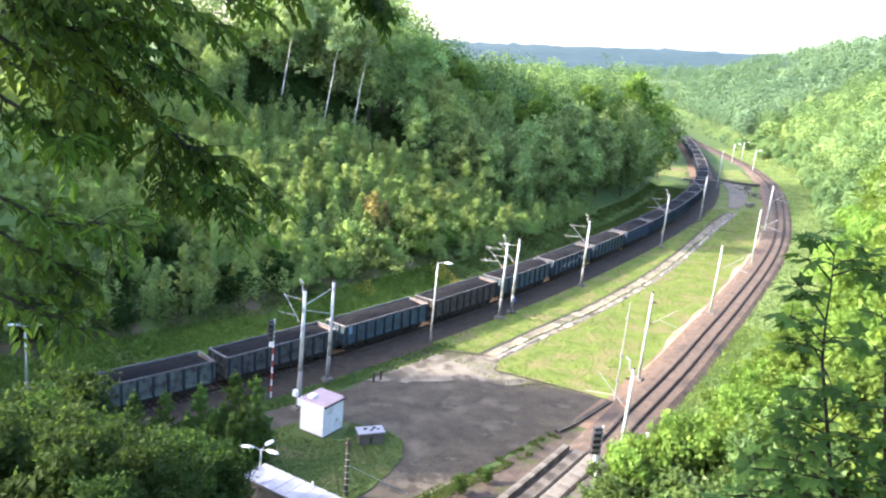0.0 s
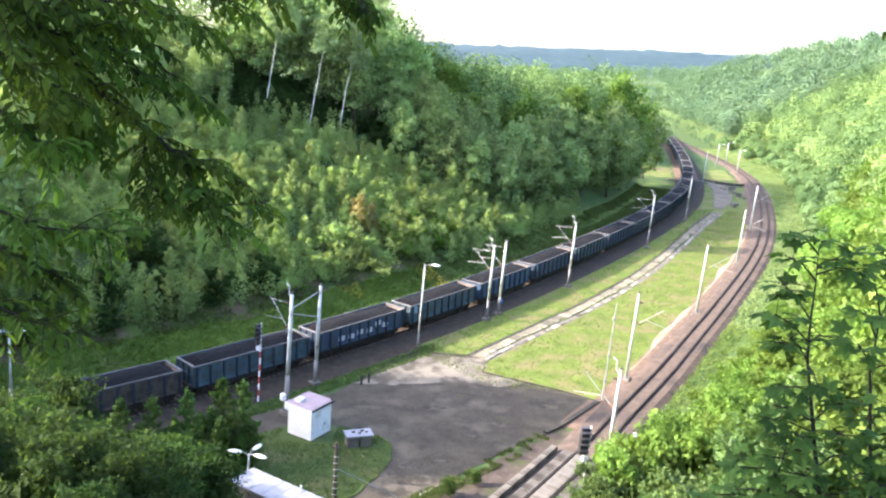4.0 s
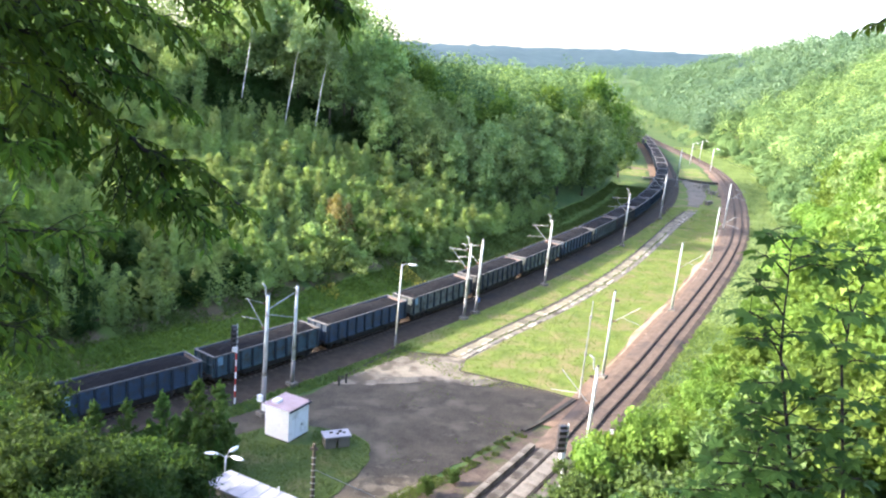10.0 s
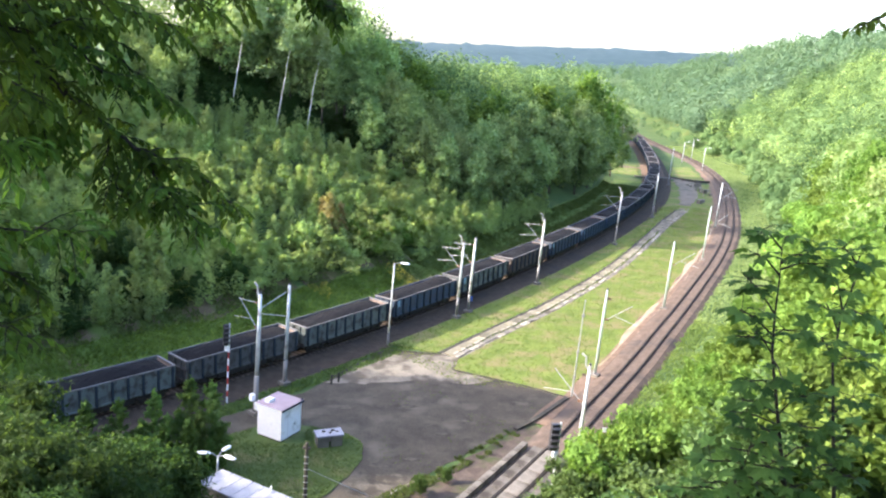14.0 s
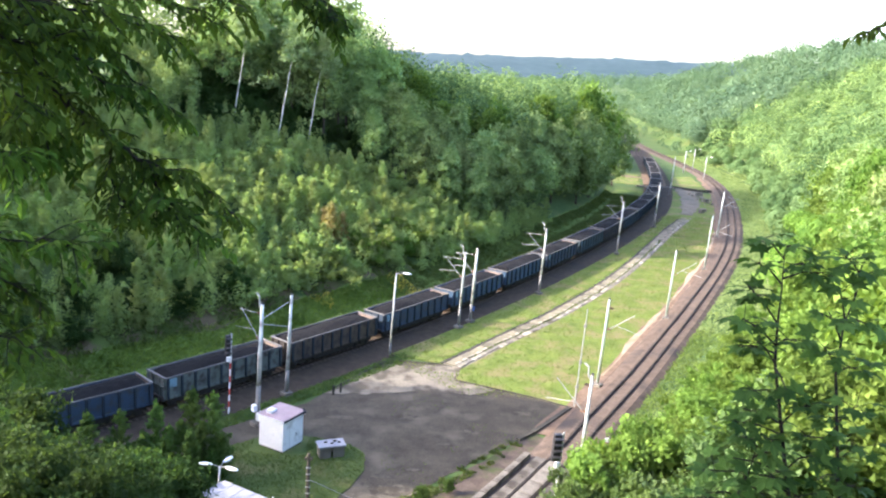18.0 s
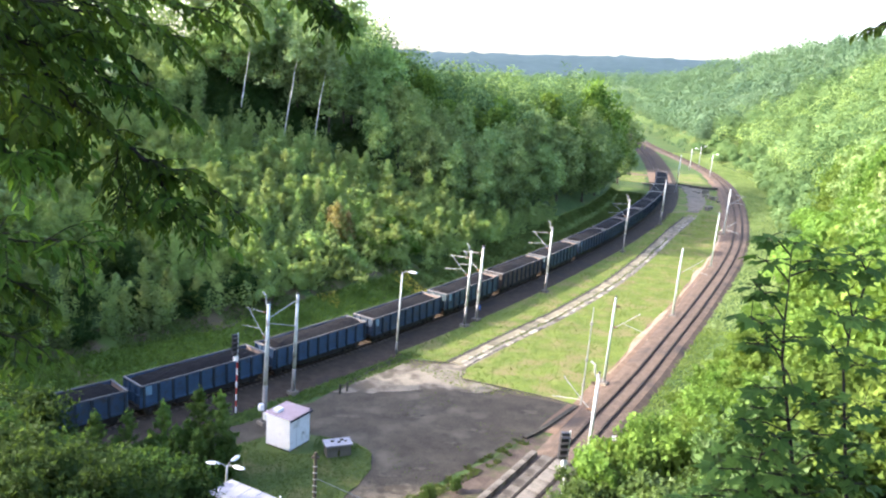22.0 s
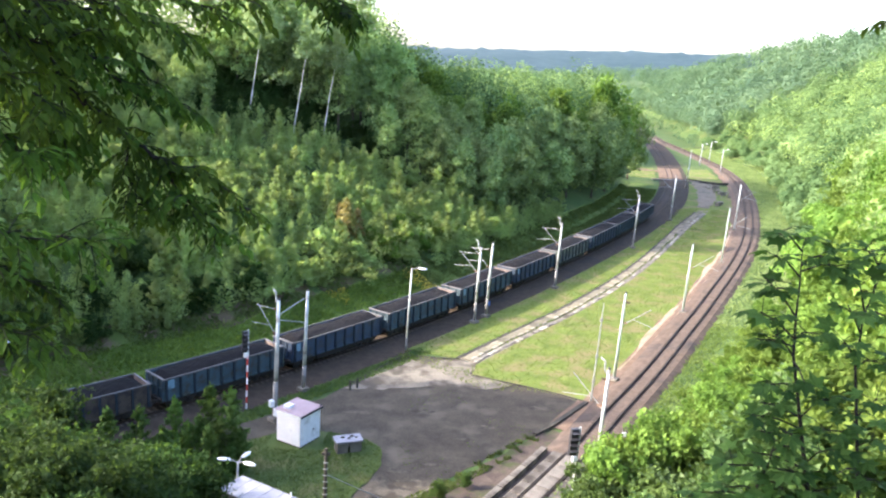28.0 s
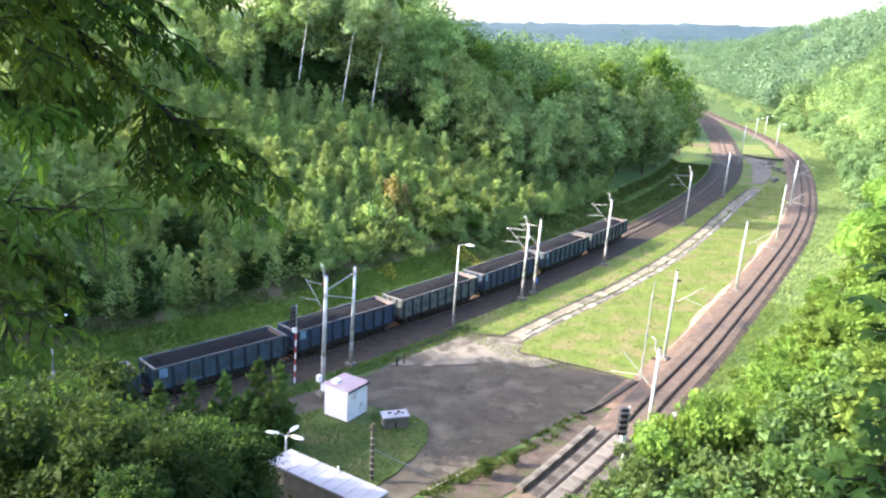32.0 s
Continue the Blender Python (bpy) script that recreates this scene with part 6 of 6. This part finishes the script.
    [(0.428, -0.082, 4.45), (0.409, -0.053, 4.33), (0.389, -0.034, 4.20)],
    [(0.430, -0.054, 4.45), (0.410, -0.047, 4.33), (0.392, -0.049, 4.20)],
    [(0.433, -0.034, 4.45), (0.418, -0.016, 4.33), (0.403, -0.008, 4.20)],
    [(0.436, -0.003, 4.45), (0.422, 0.014, 4.33), (0.407, 0.023, 4.20)],
    [(0.436, 0.001, 4.45), (0.440, 0.012, 4.33), (0.444, 0.014, 4.20)],
    [(0.435, -0.020, 4.45), (0.447, -0.010, 4.33), (0.460, -0.008, 4.20)],
    [(0.435, -0.027, 4.45), (0.459, -0.019, 4.33), (0.484, -0.020, 4.20)],
    [(0.426, -0.109, 4.45), (0.438, -0.101, 4.33), (0.450, -0.102, 4.20)],
    [(0.429, -0.171, 4.45), (0.414, -0.163, 4.33), (0.399, -0.164, 4.20)],
    [(0.433, -0.205, 4.45), (0.409, -0.191, 4.33), (0.385, -0.186, 4.20)],
    [(0.435, -0.219, 4.45), (0.406, -0.206, 4.33), (0.374, -0.201, 4.20)],
    [(0.433, -0.205, 4.45), (0.449, -0.189, 4.33), (0.465, -0.181, 4.20)],
    [(0.436, -0.239, 4.45), (0.424, -0.226, 4.33), (0.412, -0.220, 4.20)],
    [(0.439, -0.267, 4.45), (0.406, -0.252, 4.33), (0.374, -0.246, 4.20)],
    [(0.440, -0.273, 4.45), (0.388, -0.263, 4.33), (0.337, -0.261, 4.20)],
    [(0.439, -0.260, 4.45), (0.454, -0.247, 4.33), (0.470, -0.243, 4.20)],
    [(0.443, -0.294, 4.45), (0.431, -0.276, 4.33), (0.419, -0.265, 4.20)],
    [(0.500, -0.143, 4.45), (0.512, -0.136, 4.33), (0.525, -0.136, 4.20)],
    [(0.501, -0.205, 4.45), (0.515, -0.189, 4.33), (0.528, -0.181, 4.20)],
    [(0.500, -0.136, 4.45), (0.492, -0.119, 4.33), (0.484, -0.109, 4.20)],
    [(0.506, -0.102, 4.45), (0.498, -0.081, 4.33), (0.491, -0.068, 4.20)],
    [(0.511, -0.078, 4.45), (0.508, -0.055, 4.33), (0.504, -0.040, 4.20)],
    [(0.522, -0.054, 4.45), (0.527, -0.028, 4.33), (0.532, -0.010, 4.20)],
    [(0.532, -0.027, 4.45), (0.522, -0.009, 4.33), (0.511, 0.001, 4.20)],
    [(0.502, -0.232, 4.45), (0.481, -0.221, 4.33), (0.460, -0.219, 4.20)],
    [(0.502, -0.239, 4.45), (0.517, -0.232, 4.33), (0.532, -0.232, 4.20)],
    [(0.502, -0.267, 4.45), (0.490, -0.266, 4.33), (0.477, -0.273, 4.20)],
    [(0.503, -0.287, 4.45), (0.514, -0.280, 4.33), (0.525, -0.280, 4.20)],
    [(0.381, -0.294, 4.45), (0.364, -0.287, 4.33), (0.347, -0.289, 4.20)],
    [(0.388, -0.280, 4.45), (0.402, -0.283, 4.33), (0.415, -0.294, 4.20)],
    [(0.398, -0.246, 4.45), (0.410, -0.239, 4.33), (0.422, -0.239, 4.20)],
    [(0.374, -0.301, 4.45), (0.347, -0.294, 4.33), (0.319, -0.295, 4.20)],
    [(0.403, -0.232, 4.45), (0.394, -0.222, 4.33), (0.385, -0.220, 4.20)],
    [(0.443, -0.301, 4.45), (0.450, -0.293, 4.33), (0.457, -0.293, 4.20)],
    [(0.502, -0.219, 4.45), (0.496, -0.203, 4.33), (0.491, -0.195, 4.20)],
    [(0.425, -0.136, 4.45), (0.432, -0.146, 4.33), (0.439, -0.164, 4.20)],
    [(0.511, -0.078, 4.45), (0.524, -0.076, 4.33), (0.537, -0.082, 4.20)],
    [(0.503, -0.287, 4.45), (0.504, -0.263, 4.33), (0.504, -0.246, 4.20)],
]
young_maple(MAPLE_STEMS, MAPLE_SHOOTS, 331)


# ---- coal train ----
LW, HW, TOP = 12.75, 1.45, 3.1


def coal_mesh(seed):
    rs = np.random.RandomState(seed)
    nx_, ny_ = 26, 8
    v, f = [], []
    back, front = rs.uniform(0.6, 1.6), rs.uniform(0.3, 1.2)
    for i in range(nx_ + 1):
        u = -LW / 2 + 0.08 + (LW - 0.16) * i / nx_
        fall = min(1, (u + LW / 2) / back) * min(1, (LW / 2 - u) / front)
        for j in range(ny_ + 1):
            w = -HW + 0.1 + (2 * HW - 0.2) * j / ny_
            z = 2.6 + 0.32 * fall ** 0.7 + (0.26 + 0.12 * math.sin(u * 0.62 + seed * 2.3)) * (1 - (w / HW) ** 2) * fall + rs.normal(0, 0.02) + 0.035 * math.sin(u * 1.1 + seed)
            v.append((u, w, z))
    f = [(i * (ny_ + 1) + j, (i + 1) * (ny_ + 1) + j, (i + 1) * (ny_ + 1) + j + 1, i * (ny_ + 1) + j + 1) for i in range(nx_) for j in range(ny_)]
    return mesh_of("coal_load", v, f, M["coal"])


def wagon_meshes():
    me = {}
    bm = bmesh.new()
    box(bm, -LW / 2, LW / 2, -0.03, 0.03, 1.15, TOP - 0.1)
    n = 10
    box(bm, -LW / 2, LW / 2, -0.1, -0.02, 1.05, 1.25, 0.02)
    me["side_wall"] = from_bm("side_wall", bm, PAINTS["blue"])
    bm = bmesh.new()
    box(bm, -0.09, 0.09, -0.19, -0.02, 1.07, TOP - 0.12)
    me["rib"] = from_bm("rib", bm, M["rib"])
    bm = bmesh.new()
    box(bm, -LW / 2 - 0.02, LW / 2 + 0.02, -0.07, 0.04, TOP - 0.11, TOP, 0.02)
    me["top_rail"] = from_bm("top_rail", bm, M["rim"])
    bm = bmesh.new()
    box(bm, -0.03, 0.03, -HW, HW, 1.1, TOP - 0.1)
    for y in (-HW + 0.1, -0.5, 0.5, HW - 0.1):
        box(bm, 0.02, 0.16, y - 0.09, y + 0.09, 1.05, TOP - 0.12, 0.02)
    box(bm, 0.0, 0.14, -HW, HW, 2.05, 2.2, 0.02)
    me["end_wall"] = from_bm("end_wall", bm, PAINTS["blue"])
    bm = bmesh.new()
    box(bm, -0.06, 0.12, -HW - 0.1, HW + 0.1, TOP - 0.12, TOP + 0.01, 0.02)
    me["end_rail"] = from_bm("end_rail", bm, M["rim"])
    bm = bmesh.new()
    box(bm, -0.05, -0.03, -HW + 0.04, HW - 0.04, 1.2, TOP - 0.14)
    me["end_lining"] = from_bm("end_lining", bm, M["lining"])
    bm = bmesh.new()
    box(bm, -LW / 2, LW / 2, -HW + 0.05, HW - 0.05, 0.98, 1.2)
    box(bm, -LW / 2 - 0.25, LW / 2 + 0.25, -0.35, 0.35, 0.8, 1.1)
    box(bm, -LW / 2 - 0.28, -LW / 2 + 0.1, -1.3, 1.3, 0.85, 1.2, 0.02)
    box(bm, LW / 2 - 0.1, LW / 2 + 0.28, -1.3, 1.3, 0.85, 1.2, 0.02)
    box(bm, -2.9, 2.9, -1.15, 1.15, 0.32, 1.0, 0.05)
    me["underframe"] = from_bm("underframe", bm, M["bogie"])
    bm = bmesh.new()
    tube(bm, (0, 0, 1.05), (0.34, 0, 1.05), 0.09, 0.09, 10)
    tube(bm, (0.34, 0, 1.05), (0.39, 0, 1.05), 0.23, 0.23, 14)
    me["buffer"] = from_bm("buffer", bm, M["bogie"])
    bm = bmesh.new()
    for y in (-1.02, 1.02):
        box(bm, -1.5, 1.5, y - 0.07, y + 0.07, 0.5, 0.75, 0.03)
        box(bm, -0.4, 0.4, y - 0.1, y + 0.1, 0.35, 0.85, 0.03)
        for x in (-0.9, 0.9):
            box(bm, x - 0.2, x + 0.2, y - 0.12, y + 0.12, 0.32, 0.62, 0.03)
    box(bm, -0.2, 0.2, -0.95, 0.95, 0.55, 0.85)
    me["bogie"] = from_bm("bogie", bm, M["bogie"])
    bm = bmesh.new()
    for y in (-0.78, 0.78):
        tube(bm, (0, y - 0.065, 0), (0, y + 0.065, 0), 0.46, 0.46, 18)
    tube(bm, (0, -0.95, 0), (0, 0.95, 0), 0.08, 0.08, 8)
    me["wheelset"] = from_bm("wheelset", bm, M["bogie"])
    bm = bmesh.new()
    box(bm, -0.55, 0.55, -0.02, 0.02, -0.3, 0.3, 0.01)
    me["plate"] = from_bm("panel_patch", bm, M["chalk"])
    return me


WM = wagon_meshes()
COAL = [coal_mesh(k) for k in range(5)]
RAIL_TOP = 0.41


def repaint(ob, material):
    ob.material_slots[0].link = "OBJECT"
    ob.material_slots[0].material = material


COLOURS = ["green", "teal", "blue", "green", "blue", "teal", "teal", "blue", "teal", "brown", "teal", "blue", "bright", "bright", "blue", "brown", "green", "blue", "green", "grey", "green", "blue", "teal", "blue", "bright", "teal", "blue", "teal", "brown", "teal", "grey", "green", "blue", "grey", "teal"]
WORDS = {"blue": "dull blue", "bright": "bright blue", "teal": "faded teal", "green": "grey-green", "grey": "grimy grey", "brown": "brown"}


def wagon(k):
    paint, rs = PAINTS[COLOURS[k]], np.random.RandomState(500 + k)
    extra = " and chalky scrawl" if k == 26 else " and rusty ends" if k % 3 == 0 else ""
    w = thing("coal_wagon", pose(0, 0, 0), WORDS[COLOURS[k]] + " open coal wagon with ribbed sides" + extra, "freight wagon", "wagons of the coal train")
    part("underframe", WM["underframe"], None, w)
    for y, turn in ((-HW, 0), (HW, 180)):
        s = part("side_wall", WM["side_wall"], None, w)
        s.matrix_local = pose(0, y, 0, 0, 0, turn)
        repaint(s, paint)
        part("top_rail", WM["top_rail"], None, s, "dusty top rail")
        # ribs are darker than the wall panels
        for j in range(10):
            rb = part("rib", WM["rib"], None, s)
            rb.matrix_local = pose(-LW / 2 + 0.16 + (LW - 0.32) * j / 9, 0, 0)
        if turn == 0:
            # corner patch paints the sunlit end wall; wagon 26 gets chalk scrawl
            for x, z in ([(-5.75, 2.5)] if COLOURS[k] not in ("brown", "grey") and k % 3 and k != 26 else [] if k != 26 else [(-3.1, 1.8), (-1.7, 1.75), (-0.4, 1.9), (1.0, 1.8), (2.2, 2.3), (3.4, 1.9)]):
                p = part("patch", WM["plate"], None, s, "pale wall patch for chalk scrawl and painted sunlit corners")
                p.matrix_local = pose(x + rs.uniform(-0.1, 0.1), -0.035, z, 0, rs.uniform(-12, 12) if k == 26 else 0, 0) @ Matrix.Diagonal((0.8 if k == 26 else 0.68, 0.3, 0.9 if k == 26 else 1.35, 1))
                if k != 26:
                    repaint(p, M["lit_corner"])
    for x, turn in ((LW / 2, 0), (-LW / 2, 180)):
        e = part("end_wall", WM["end_wall"], None, w)
        e.matrix_local = pose(x, 0, 0, 0, 0, turn)
        repaint(e, paint)
        part("end_rail", WM["end_rail"], None, e, "dusty end rail")
        part("end_lining", WM["end_lining"], None, e, "dusty brown inner face")
        for y in (-0.87, 0.87):
            b = part("buffer", WM["buffer"], None, w)
            b.matrix_local = pose(x + (0.25 if turn == 0 else -0.25), y, 0, 0, 0, turn)
    for x in (-4.5, 4.5):
        b = part("bogie", WM["bogie"], None, w)
        b.matrix_local = pose(x, 0, 0)
        for dx in (-0.9, 0.9):
            part("wheelset", WM["wheelset"], None, b).matrix_local = pose(dx, 0, 0.46)
    part("coal_load", COAL[k % 5], None, w, "heaped black coal")
    return w


WAGONS = [wagon(k) for k in range(34)]
# place of the last wagon's rear end along the line, by time
S_REF = float(np.interp(130.1, LEFT[:, 1], LEFT_S)) + 0.9


def rear(t):
    p = ((-4.03e-05 * t + 8.231e-04) * t + 1.64e-02) * t - 0.200
    return S_REF + 11.27 * (32 - t) + 14.04 * (p + 0.155)


def wagon_pose(s):
    a, b = at_s(LEFT, LEFT_S, s - 4.5), at_s(LEFT, LEFT_S, s + 4.5)
    c, d = (a + b) / 2, b - a
    return pose(c[0], c[1], RAIL_TOP, 0, 0, math.degrees(math.atan2(d[1], d[0])))


def motions():
    for k, w in enumerate(WAGONS):
        walk(w, [(t, wagon_pose(rear(t) - LW / 2 - 14.04 * k)) for t in range(0, 33)])


motions()
